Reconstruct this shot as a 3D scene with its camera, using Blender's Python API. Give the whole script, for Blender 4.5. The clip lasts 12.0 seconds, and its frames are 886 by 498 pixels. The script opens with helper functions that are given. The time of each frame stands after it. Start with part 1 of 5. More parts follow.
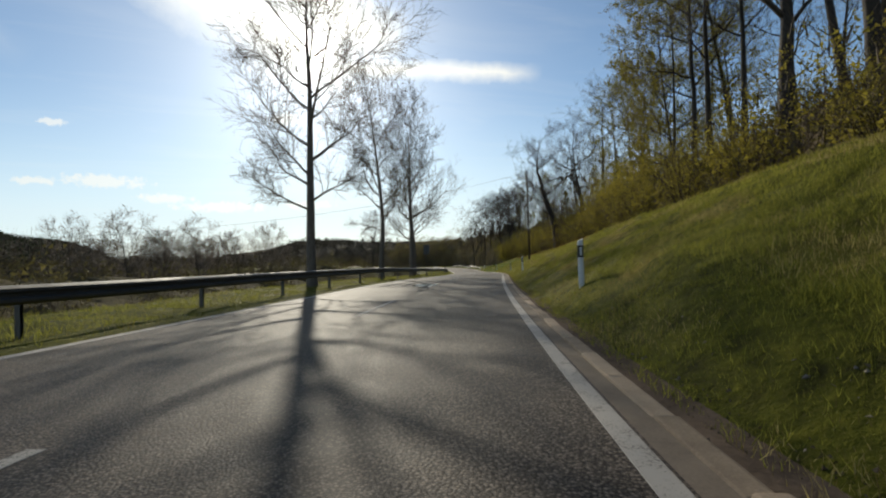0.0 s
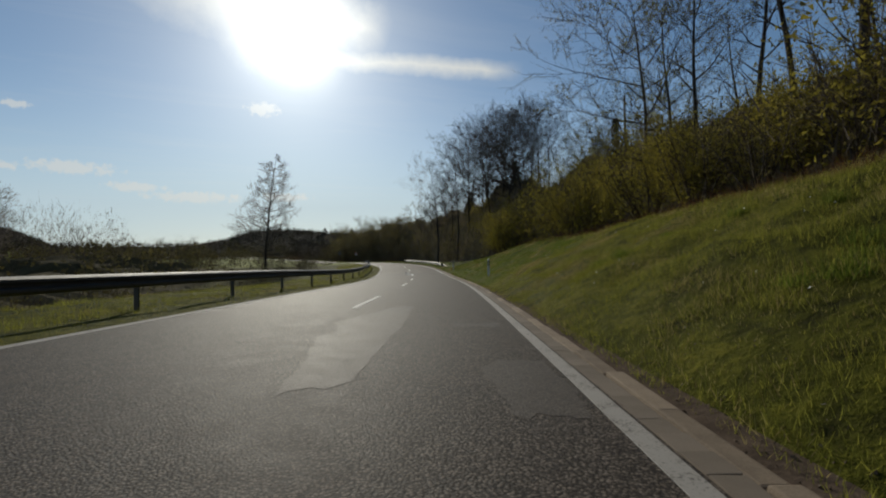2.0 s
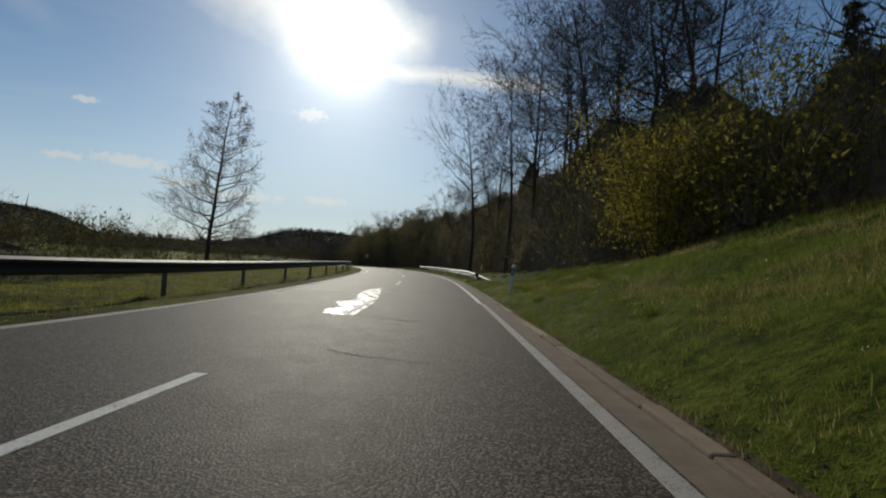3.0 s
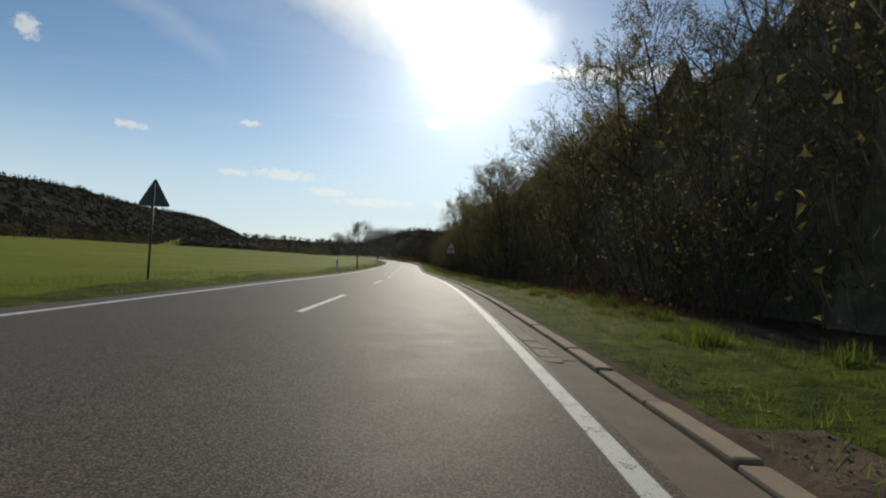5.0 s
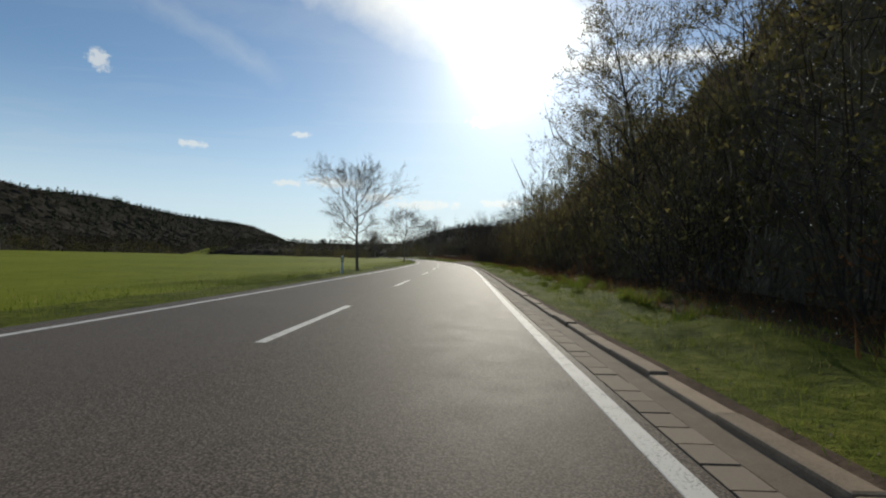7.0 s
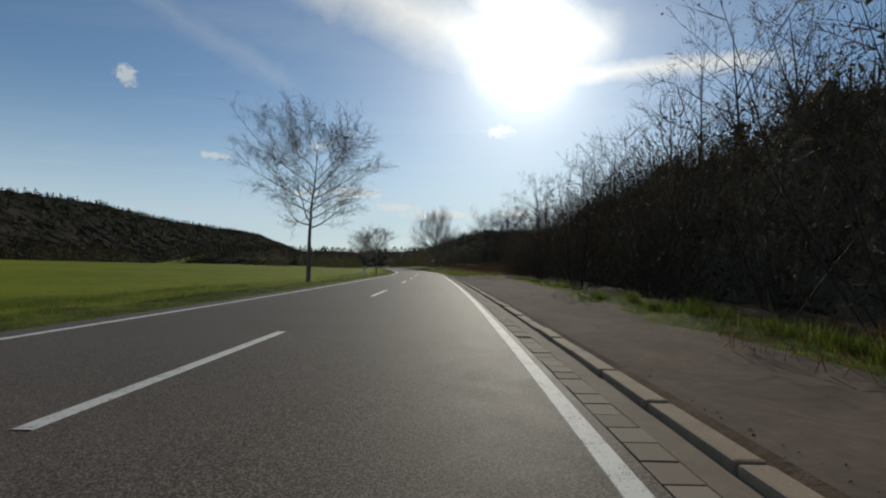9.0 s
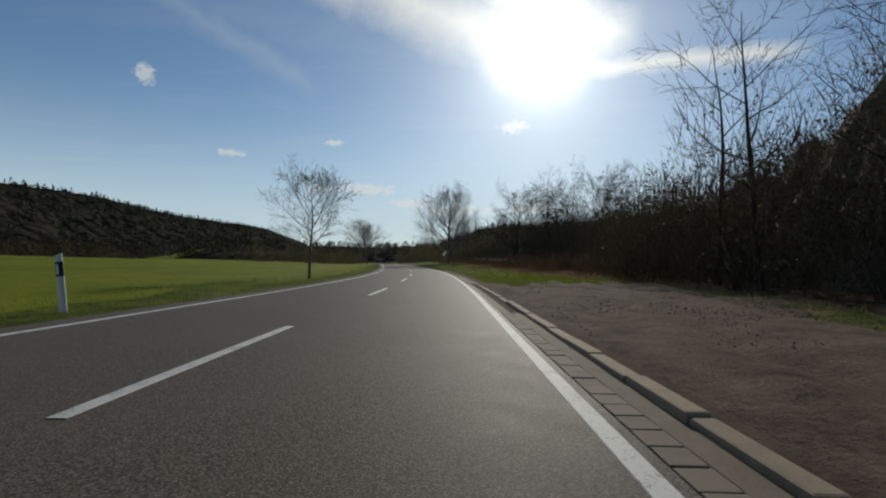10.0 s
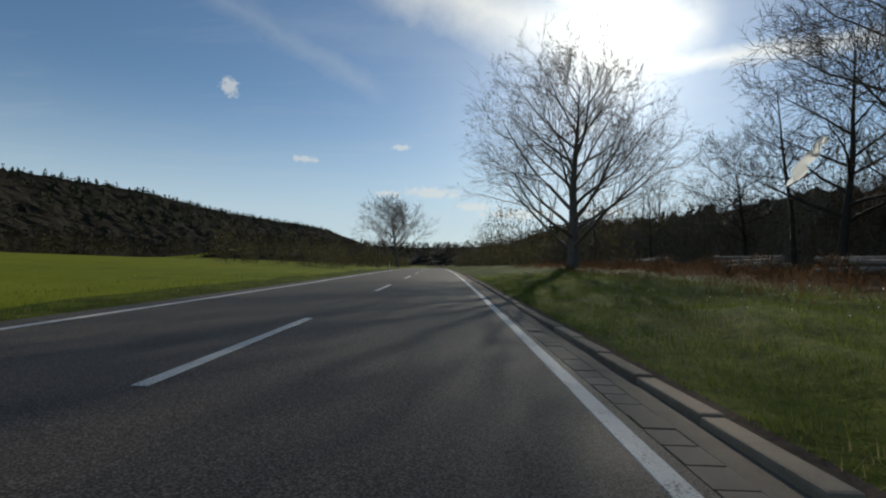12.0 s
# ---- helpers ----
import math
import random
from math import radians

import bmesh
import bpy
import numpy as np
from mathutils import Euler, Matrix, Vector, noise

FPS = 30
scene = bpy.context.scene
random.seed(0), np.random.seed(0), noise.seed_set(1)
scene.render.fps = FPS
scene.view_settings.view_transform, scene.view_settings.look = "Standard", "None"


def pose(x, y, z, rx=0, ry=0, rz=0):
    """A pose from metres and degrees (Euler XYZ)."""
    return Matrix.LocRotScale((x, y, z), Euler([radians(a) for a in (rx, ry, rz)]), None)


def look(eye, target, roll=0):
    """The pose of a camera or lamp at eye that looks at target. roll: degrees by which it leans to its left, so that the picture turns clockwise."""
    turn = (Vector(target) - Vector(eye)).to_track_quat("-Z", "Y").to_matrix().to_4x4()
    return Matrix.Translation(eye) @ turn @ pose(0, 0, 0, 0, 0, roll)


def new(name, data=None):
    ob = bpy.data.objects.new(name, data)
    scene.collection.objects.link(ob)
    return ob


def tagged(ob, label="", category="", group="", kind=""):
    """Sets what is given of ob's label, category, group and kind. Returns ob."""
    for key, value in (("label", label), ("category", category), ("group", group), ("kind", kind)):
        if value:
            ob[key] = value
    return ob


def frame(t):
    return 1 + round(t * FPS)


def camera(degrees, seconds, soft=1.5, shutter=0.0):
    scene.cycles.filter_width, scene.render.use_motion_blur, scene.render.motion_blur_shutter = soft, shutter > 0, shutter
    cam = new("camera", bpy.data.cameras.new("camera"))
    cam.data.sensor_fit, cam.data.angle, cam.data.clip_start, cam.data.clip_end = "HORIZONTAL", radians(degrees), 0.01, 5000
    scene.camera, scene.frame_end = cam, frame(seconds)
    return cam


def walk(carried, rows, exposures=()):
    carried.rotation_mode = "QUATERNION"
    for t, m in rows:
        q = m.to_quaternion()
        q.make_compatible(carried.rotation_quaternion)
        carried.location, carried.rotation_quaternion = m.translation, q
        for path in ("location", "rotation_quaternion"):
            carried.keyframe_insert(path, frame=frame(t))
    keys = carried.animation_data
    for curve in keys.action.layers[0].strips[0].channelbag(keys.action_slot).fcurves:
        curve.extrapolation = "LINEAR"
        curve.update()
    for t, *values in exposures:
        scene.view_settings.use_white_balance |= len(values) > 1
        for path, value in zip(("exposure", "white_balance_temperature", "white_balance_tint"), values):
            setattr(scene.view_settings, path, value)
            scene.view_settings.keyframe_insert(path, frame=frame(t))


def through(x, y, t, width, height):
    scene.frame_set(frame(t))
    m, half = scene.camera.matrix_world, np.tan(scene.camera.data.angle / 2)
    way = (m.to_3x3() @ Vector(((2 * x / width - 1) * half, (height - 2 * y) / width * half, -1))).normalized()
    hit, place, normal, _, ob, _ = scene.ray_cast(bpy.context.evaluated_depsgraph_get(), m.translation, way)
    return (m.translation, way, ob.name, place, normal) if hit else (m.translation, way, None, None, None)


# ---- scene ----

# ---------------------------------------------------------------- road axis
# headings in degrees (to the left of north) every 12 m, and heights every 25 m, both from station -20
HEADINGS = (-22.4, -24.0, -25.7, -27.1, -28.4, -28.4, -27.1, -25.3, -24.61, -23.4, -21.5, -19.4, -17.2, -14.1, -10.5, -7.0, -4.4,
            -2.9, -1.2, -0.1, -0.3, -1.2, -1.55, -1.52, -0.56, 0.6, 1.52, 2.75, 3.63, 4.23, 3.89, 5.2, 6.69, 9.36, 11.02, 11.54, 11.98, 12.33, 12.6, 12.8)
RISES = (0.33, 0.01, -0.2, -0.77, -1.29, -1.85, -1.66, -1.54, -1.5, -1.72, -1.86, -1.69, -1.47, -1.34, -1.2, -1.07, -0.79,
         -0.5, -0.2, 0.0, 0.1, 0.15)
S0, S1 = -300, 1500


def eased(step, values, x):
    """Catmull-Rom through evenly stepped values from station -20."""
    v = np.asarray(values, float)
    u = np.clip((np.asarray(x, float) + 20) / step, 0, len(v) - 1.0001)
    k = u.astype(int)
    f = u - k
    a, b, c, d = v[np.clip(k - 1, 0, None)], v[k], v[k + 1], v[np.clip(k + 2, None, len(v) - 1)]
    return b + 0.5 * f * (c - a + f * (2 * a - 5 * b + 4 * c - d + f * (3 * (b - c) + d - a)))


AX_S = np.arange(S0, S1 + 1.0)
AX_H = np.radians(eased(12.0, HEADINGS, AX_S))
AX_X, AX_Y = np.cumsum(-np.sin(AX_H)), np.cumsum(np.cos(AX_H))
AX_X, AX_Y = AX_X - AX_X[-S0], AX_Y - AX_Y[-S0]
AX_Z = eased(25.0, RISES, AX_S)
MEAN = radians(-6.0)


def on_road(s, off=0.0, dz=0.0):
    """World places at stations s, off metres to the right of the centre line, dz above the road."""
    s, off, dz = np.broadcast_arrays(np.asarray(s, float), np.asarray(off, float), np.asarray(dz, float))
    h = np.interp(s, AX_S, AX_H)
    near = np.clip(off, -110, 110)
    far = off - near
    x = np.interp(s, AX_S, AX_X) + near * np.cos(h) + far * math.cos(MEAN)
    y = np.interp(s, AX_S, AX_Y) + near * np.sin(h) + far * math.sin(MEAN)
    return np.stack([x, y, np.interp(s, AX_S, AX_Z) + dz], -1)


def heading(s):
    return float(np.degrees(np.interp(s, AX_S, AX_H)))


# ---------------------------------------------------------------- camera
cam = camera(85.4, 12.0, soft=2.1, shutter=0.0)
EYE = 0.922
# seconds, station, metres right of the centre line, yaw, pitch, roll
DRIVE = (
    (0, -0.44, 2.38, -21.4, 1.35, -2.08), (0.5, 16.07, 2.42, -23.2, 0.91, -2.58), (1, 30.94, 2.27, -24.6, 1.15, -0.02),
    (1.5, 46.35, 2.22, -25.9, 1.09, -0.3), (2, 64.53, 2.14, -24.04, 0.77, -0.99), (2.5, 81.43, 2.03, -24.1, 0.91, 0.23),
    (3, 97.8, 2.03, -19.9, 2.16, 3.0), (3.2, 104.43, 2.01, -17.9, 2.31, 2.28), (3.65, 120.11, 2.04, -15.8, 2.15, 2.5),
    (4.1, 135.79, 2.07, -12.8, 1.99, 2.73), (4.55, 151.48, 2.1, -8.65, 1.82, 2.96), (5, 167.16, 2.13, -5.08, 1.66, 3.18),
    (5.5, 182.86, 2.22, -0.58, 1.17, 3.38), (6, 198.08, 2.11, 1.05, 1.33, 2.11), (6.5, 213.48, 1.97, 1.28, 1.18, 0.82),
    (7, 229.59, 2.1, 0.85, 1.45, 0.87), (7.5, 245.5, 2.15, 0.17, 1.74, 0.88), (8, 261.41, 2.2, 0.36, 2.02, 0.9),
    (8.5, 277.32, 2.24, 1.75, 2.3, 0.91), (9, 293.24, 2.29, 2.89, 2.58, 0.92), (9.5, 311.43, 2.26, 4.2, 2.32, 0.86),
    (10, 328.6, 2.16, 4.54, 2.09, 1.01), (10.5, 343.81, 2.12, 7.12, 2.12, 2.2), (11, 359.76, 1.94, 8.32, 2.6, 0.36),
    (11.5, 378.67, 2.0, 9.68, 2.49, 0.5), (12, 396.55, 2.07, 12.23, 2.28, 1.82))
rows = []
for t, s, off, yaw, pitch, roll in DRIVE:
    eye = Vector(on_road(s, off, EYE))
    a, b = radians(yaw), radians(pitch)
    rows.append((t, look(eye, eye + Vector((-math.sin(a) * math.cos(b), math.cos(a) * math.cos(b), math.sin(b))), roll)))
walk(cam, rows, exposures=((0.0, 0.3, 6950.0, 5.5), (0.5, 0.1, 6950.0, 5.5), (1.0, 0.25, 7100.0, 5.5), (1.5, -0.1, 6850.0, 5.0), (2.5, -0.4, 6550.0, 5.0), (5.0, 0.0, 6650.0, 5.5),
                              (6.5, 0.15, 6700.0, 5.5), (7.2, 0.05, 6600.0, 5.0), (9.5, -0.26, 6550.0, 5.0), (11.0, -0.3, 6450.0, 5.0), (11.6, -0.3, 6450.0, 5.0), (12.0, -0.2, 6450.0, 5.0)))

# ---------------------------------------------------------------- light
SUN_YAW, SUN_UP = -6.8, 24.1
SUN_DIR = Vector((-math.sin(radians(SUN_YAW)) * math.cos(radians(SUN_UP)), math.cos(radians(SUN_YAW)) * math.cos(radians(SUN_UP)),
                  math.sin(radians(SUN_UP))))
lamp = bpy.data.lights.new("sun", "SUN")
lamp.energy, lamp.angle, lamp.color = 3.4, radians(0.6), (1.0, 0.93, 0.82)
sun = new("sun", lamp)
sun.matrix_world = look((0, 0, 60), Vector((0, 0, 60)) - SUN_DIR)


class Nodes:
    """Short hand for node trees."""

    def __init__(self, tree):
        self.tree = tree
        tree.nodes.clear()

    def add(self, kind, inputs=(), **settings):
        n = self.tree.nodes.new(kind)
        for k, v in settings.items():
            setattr(n, k, v)
        for k, v in dict(inputs).items():
            if isinstance(v, bpy.types.NodeSocket):
                self.tree.links.new(v, n.inputs[k])
            else:
                n.inputs[k].default_value = v
        return n

    def math(self, op, a, b=0.0, c=0.0, clamp=False):
        n = self.add("ShaderNodeMath", {0: a, 1: b, 2: c}, operation=op, use_clamp=clamp)
        return n.outputs[0]

    def ramp(self, fac, stops, mode="LINEAR"):
        n = self.add("ShaderNodeValToRGB", {"Fac": fac})
        n.color_ramp.interpolation = mode
        e = n.color_ramp.elements
        while len(e) < len(stops):
            e.new(0.5)
        for k, (p, c) in zip(e, stops):
            k.position, k.color = p, (*c, 1) if len(c) == 3 else c
        return n.outputs["Color"]

    def mix(self, fac, a, b):
        n = self.add("ShaderNodeMix", data_type="RGBA", clamp_factor=True)
        for k, v in ((0, fac), (6, a), (7, b)):
            if isinstance(v, bpy.types.NodeSocket):
                self.tree.links.new(v, n.inputs[k])
            else:
                n.inputs[k].default_value = v if k == 0 else (*v, 1)
        return n.outputs[2]

    def noise(self, where, scale, detail=4.0, rough=0.55, out="Fac", **more):
        n = self.add("ShaderNodeTexNoise", {"Vector": where, "Scale": scale, "Detail": detail, "Roughness": rough, **more})
        return n.outputs[out]


def sky_spot(yaw, up):
    a, b = radians(yaw), radians(up)
    return (-math.sin(a) * math.cos(b), math.cos(a) * math.cos(b), math.sin(b))


CLOUD = 9.0
world = bpy.data.worlds.new("sky")
scene.world = world
world.use_nodes = True
w = Nodes(world.node_tree)
gen = w.add("ShaderNodeTexCoord").outputs["Generated"]
sky = w.add("ShaderNodeTexSky", sky_type="NISHITA", sun_disc=False, sun_elevation=radians(SUN_UP), sun_rotation=radians(-SUN_YAW),
            air_density=1.0, dust_density=0.35, ozone_density=3.4)
dot = w.add("ShaderNodeVectorMath", {0: gen, 1: SUN_DIR}, operation="DOT_PRODUCT").outputs["Value"]
ang = w.math("ARCCOSINE", w.math("MINIMUM", dot, 0.99999))          # angle from the sun
xyz = w.add("ShaderNodeSeparateXYZ", {0: gen})
lift = w.math("MAXIMUM", xyz.outputs[2], 0.03)
flat = w.add("ShaderNodeCombineXYZ", {0: w.math("DIVIDE", xyz.outputs[0], lift), 1: w.math("DIVIDE", xyz.outputs[1], lift), 2: 0.0})
# thin high cloud drawn out in streaks
turned = w.add("ShaderNodeMapping", {"Vector": flat.outputs[0], "Rotation": (0, 0, radians(32)), "Scale": (0.55, 1.6, 1.0), "Location": (0.7, 0.3, 0)})
wisp = w.noise(turned.outputs[0], 1.3, 8.0, 0.6, Distortion=0.6)
veil = w.ramp(wisp, ((0.5, (0, 0, 0)), (0.78, (1, 1, 1))))
low = w.math("SUBTRACT", 1.0, w.math("MULTIPLY", w.math("SUBTRACT", xyz.outputs[2], 0.1), 4.0), clamp=True)


def streak(start, end, width, ragged):
    """How much a band of high cloud between two directions covers."""
    a, b = Vector(sky_spot(*start)), Vector(sky_spot(*end))
    n, along = a.cross(b).normalized(), (b - a).normalized()
    mid = (a + b).normalized()
    half = (b - a).length / 2
    fuzz = w.math("MULTIPLY", w.math("SUBTRACT", w.noise(gen, 14.0, 6.0, 0.65), 0.5), ragged)
    d = w.math("ABSOLUTE", w.math("ADD", w.add("ShaderNodeVectorMath", {0: gen, 1: n}, operation="DOT_PRODUCT").outputs["Value"], fuzz))
    e = w.math("ABSOLUTE", w.math("SUBTRACT", w.add("ShaderNodeVectorMath", {0: gen, 1: along}, operation="DOT_PRODUCT").outputs["Value"], mid.dot(along)))
    ahead = w.math("GREATER_THAN", w.add("ShaderNodeVectorMath", {0: gen, 1: mid}, operation="DOT_PRODUCT").outputs["Value"], 0.3)
    side = w.math("SUBTRACT", 1.0, w.math("DIVIDE", d, width), clamp=True)
    ends = w.math("MULTIPLY", w.math("SUBTRACT", 1.0, w.math("DIVIDE", e, half), clamp=True), 3.0, clamp=True)
    return w.math("MULTIPLY", ahead, w.math("MULTIPLY", side, ends))


cover = w.math("MULTIPLY", veil, 0.12)
for start, end, width, ragged in (((-7, 22), (-34, 20.5), 0.022, 0.03), ((24, 33), (-13, 20.5), 0.085, 0.07), ((2, 31), (-18, 24), 0.06, 0.07)):
    cover = w.math("MAXIMUM", cover, streak(start, end, width, ragged))
cover = w.math("MAXIMUM", cover, w.math("MULTIPLY", streak((42, 28), (19, 19), 0.03, 0.06), 0.16))


def puff(yaw, up, width, height):
    """A small fair-weather cloud."""
    c = Vector(sky_spot(yaw, up))
    side = Vector((math.cos(radians(yaw)), math.sin(radians(yaw)), 0))
    top = side.cross(c)
    rel = w.add("ShaderNodeVectorMath", {0: gen, 1: c}, operation="SUBTRACT").outputs[0]
    u = w.math("DIVIDE", w.add("ShaderNodeVectorMath", {0: rel, 1: side}, operation="DOT_PRODUCT").outputs["Value"], width)
    v = w.math("DIVIDE", w.add("ShaderNodeVectorMath", {0: rel, 1: top}, operation="DOT_PRODUCT").outputs["Value"], height)
    ahead = w.math("GREATER_THAN", w.add("ShaderNodeVectorMath", {0: gen, 1: c}, operation="DOT_PRODUCT").outputs["Value"], 0.5)
    r = w.math("SQRT", w.math("ADD", w.math("MULTIPLY", u, u), w.math("MULTIPLY", v, v)))
    r = w.math("ADD", r, w.math("MULTIPLY", w.math("SUBTRACT", w.noise(gen, 85.0, 5.0, 0.62), 0.5), 2.3))
    return w.math("MULTIPLY", ahead, w.math("MULTIPLY", w.math("SUBTRACT", 1.0, r), 2.0, clamp=True))


for spot in ((37.0, 18.4, 0.017, 0.018), (-3.6, 16.3, 0.032, 0.014), (13.8, 8.9, 0.07, 0.012), (8.6, 7.4, 0.05, 0.009), (28.8, 11.9, 0.028, 0.008),
             (17.6, 14.0, 0.02, 0.007), (3.0, 6.6, 0.09, 0.011), (-6.0, 6.9, 0.05, 0.01), (19.0, 8.6, 0.03, 0.008)):
    cover = w.math("MAXIMUM", cover, w.math("MULTIPLY", puff(*spot), 0.7))
# cloud and haze scatter far more light close to the sun
core = w.math("EXPONENT", w.math("MULTIPLY", ang, -24.0))
near = w.math("EXPONENT", w.math("MULTIPLY", ang, -6.5))
cloud_light = w.math("ADD", CLOUD, w.math("ADD", w.math("MULTIPLY", near, 15.0), w.math("MULTIPLY", core, 36.0)))
cloud = w.add("ShaderNodeVectorMath", {0: (1.0, 0.99, 0.97), "Scale": cloud_light}, operation="SCALE").outputs[0]
glow = w.add("ShaderNodeVectorMath", {0: (1.0, 0.98, 0.95), "Scale": w.math("ADD", w.math("MULTIPLY", core, 36.0), w.math("MULTIPLY", near, 2.2))},
             operation="SCALE").outputs[0]
clear = w.add("ShaderNodeVectorMath", {0: sky.outputs[0], 1: (0.96, 1.02, 1.055)}, operation="MULTIPLY").outputs[0]
hazy = w.add("ShaderNodeVectorMath", {0: clear, 1: glow}, operation="ADD").outputs[0]
pale = w.math("MULTIPLY", w.math("MULTIPLY", low, low), 0.7)
hazy = w.mix(pale, hazy, (7.2, 8.5, 9.8))
seen = w.mix(w.math("MULTIPLY", cover, 0.85), hazy, cloud)
back = w.add("ShaderNodeBackground", {"Color": seen, "Strength": 0.085})
w.tree.links.new(back.outputs[0], w.add("ShaderNodeOutputWorld").inputs[0])

# ---------------------------------------------------------------- materials


def material(name, make):
    m = bpy.data.materials.new(name)
    m.use_nodes = True
    n = Nodes(m.node_tree)
    where = n.add("ShaderNodeTexCoord").outputs["Object"]
    shader = make(n, where)
    n.tree.links.new(shader, n.add("ShaderNodeOutputMaterial").inputs[0])
    return m


def surface(n, color, rough, height=None, strength=0.3, distance=0.01, metal=0.0, spec=0.5, **more):
    inputs = {"Base Color": color if isinstance(color, bpy.types.NodeSocket) else (*color, 1), "Roughness": rough, "Metallic": metal,
              "Specular IOR Level": spec, **more}
    if height is not None:
        inputs["Normal"] = n.add("ShaderNodeBump", {"Height": height, "Strength": strength, "Distance": distance}).outputs[0]
    return n.add("ShaderNodeBsdfPrincipled", inputs).outputs[0]


def asphalt(low, high, chip, gloss=0.1, bump=0.22, size=78.0):
    def make(n, p):
        big, mid = n.noise(p, 0.35, 5.0, 0.6), n.noise(p, 3.0, 5.0, 0.65)
        cell = n.add("ShaderNodeTexVoronoi", {"Vector": p, "Scale": size})
        fine = n.add("ShaderNodeTexVoronoi", {"Vector": p, "Scale": size * 2.1})
        grain = cell.outputs["Distance"]
        pick = n.add("ShaderNodeSeparateColor", {0: cell.outputs["Color"]}).outputs[0]
        pick2 = n.add("ShaderNodeSeparateColor", {0: fine.outputs["Color"]}).outputs[0]
        tone = n.math("ADD", n.math("MULTIPLY", big, 0.45), n.math("ADD", n.math("MULTIPLY", mid, 0.4), n.math("MULTIPLY", n.noise(p, 28.0, 3.0, 0.6), 0.15)))
        base = n.ramp(tone, ((0.32, low), (0.68, high)))
        col = n.mix(n.math("MULTIPLY", n.ramp(pick, ((0.4, (0, 0, 0)), (1.0, (1, 1, 1)))), 0.7), base, chip)
        col = n.mix(n.math("MULTIPLY", n.ramp(pick2, ((0.6, (0, 0, 0)), (1.0, (1, 1, 1)))), 0.4), col, chip)
        col = n.mix(n.ramp(grain, ((0.38, (0, 0, 0)), (0.66, (0.75, 0.75, 0.75)))), col, tuple(k * 0.4 for k in low))
        rough = n.math("ADD", 0.6, n.math("MULTIPLY", mid, 0.16))
        height = n.math("SUBTRACT", n.math("MULTIPLY", pick, 0.4), grain)
        return surface(n, col, rough, height, bump, 0.006, spec=gloss)
    return make


def dirt(light, dark, scale, bump=0.5):
    def make(n, p):
        a, b = n.noise(p, scale, 6.0, 0.65), n.noise(p, scale * 9, 5.0, 0.7)
        v = n.math("ADD", n.math("MULTIPLY", a, 0.6), n.math("MULTIPLY", b, 0.4))
        return surface(n, n.ramp(v, ((0.32, dark), (0.68, light))), 0.95, b, bump, 0.03, spec=0.03)
    return make


def grass_ground(dark, mid, light, dead):
    return lambda n, p: turf(n, p, dark, mid, light, dead)


def turf(n, p, dark, mid, light, dead):
    a, b, c = n.noise(p, 0.12, 5.0, 0.6), n.noise(p, 1.3, 6.0, 0.7), n.noise(p, 45.0, 4.0, 0.7)
    d = n.noise(p, 5.0, 5.0, 0.7)
    v = n.math("ADD", n.math("MULTIPLY", a, 0.25), n.math("ADD", n.math("MULTIPLY", b, 0.4), n.math("MULTIPLY", d, 0.35)))
    col = n.ramp(v, ((0.39, dark), (0.5, mid), (0.61, light)))
    col = n.mix(n.ramp(c, ((0.55, (0, 0, 0)), (0.75, (0.6, 0.6, 0.6)))), col, dead)
    lumps = n.math("ADD", n.math("MULTIPLY", b, 6.0), n.math("ADD", n.math("MULTIPLY", d, 3.0), c))
    return surface(n, col, 0.85, lumps, 0.6, 0.06, spec=0.03)


def field_ground(n, p):
    a, b, c = n.noise(p, 0.05, 5.0, 0.6), n.noise(p, 0.6, 6.0, 0.7), n.noise(p, 14.0, 4.0, 0.7)
    v = n.math("ADD", n.math("MULTIPLY", a, 0.5), n.math("MULTIPLY", b, 0.5))
    col = n.ramp(v, ((0.35, (0.10, 0.125, 0.006)), (0.62, (0.19, 0.20, 0.010))))
    return surface(n, col, 0.85, c, 0.8, 0.05, spec=0.04)


def bark(light, dark):
    def make(n, p):
        q = n.add("ShaderNodeMapping", {"Vector": p, "Scale": (6, 6, 1.2)}).outputs[0]
        a = n.noise(q, 3.0, 6.0, 0.7)
        return surface(n, n.ramp(a, ((0.3, dark), (0.7, light))), 0.85, a, 0.6, 0.03, spec=0.2)
    return make


def leafy(light, dark, through=0.5):
    def make(n, p):
        v = n.add("ShaderNodeNewGeometry").outputs["Random Per Island"]
        col = n.mix(v, dark, light)
        a = surface(n, col, 0.7, spec=0.05)
        b = n.add("ShaderNodeBsdfTranslucent", {"Color": col}).outputs[0]
        return n.add("ShaderNodeMixShader", {0: through, 1: a, 2: b}).outputs[0]
    return make


def paint(color, worn, rough=0.55):
    def make(n, p):
        a, b = n.noise(p, 5.0, 5.0, 0.7), n.noise(p, 60.0, 4.0, 0.7)
        v = n.math("ADD", n.math("MULTIPLY", a, 0.4), n.math("MULTIPLY", b, 0.6))
        return surface(n, n.ramp(v, ((0.38, worn), (0.48, color))), rough, b, 0.3, 0.004)
    return make


def metal(color, rough):
    def make(n, p):
        a = n.noise(p, 4.0, 6.0, 0.65)
        c = n.ramp(a, ((0.3, tuple(k * 0.7 for k in color)), (0.7, color)))
        return surface(n, c, n.math("ADD", rough, n.math("MULTIPLY", a, 0.2)), a, 0.1, 0.005, metal=0.85)
    return make


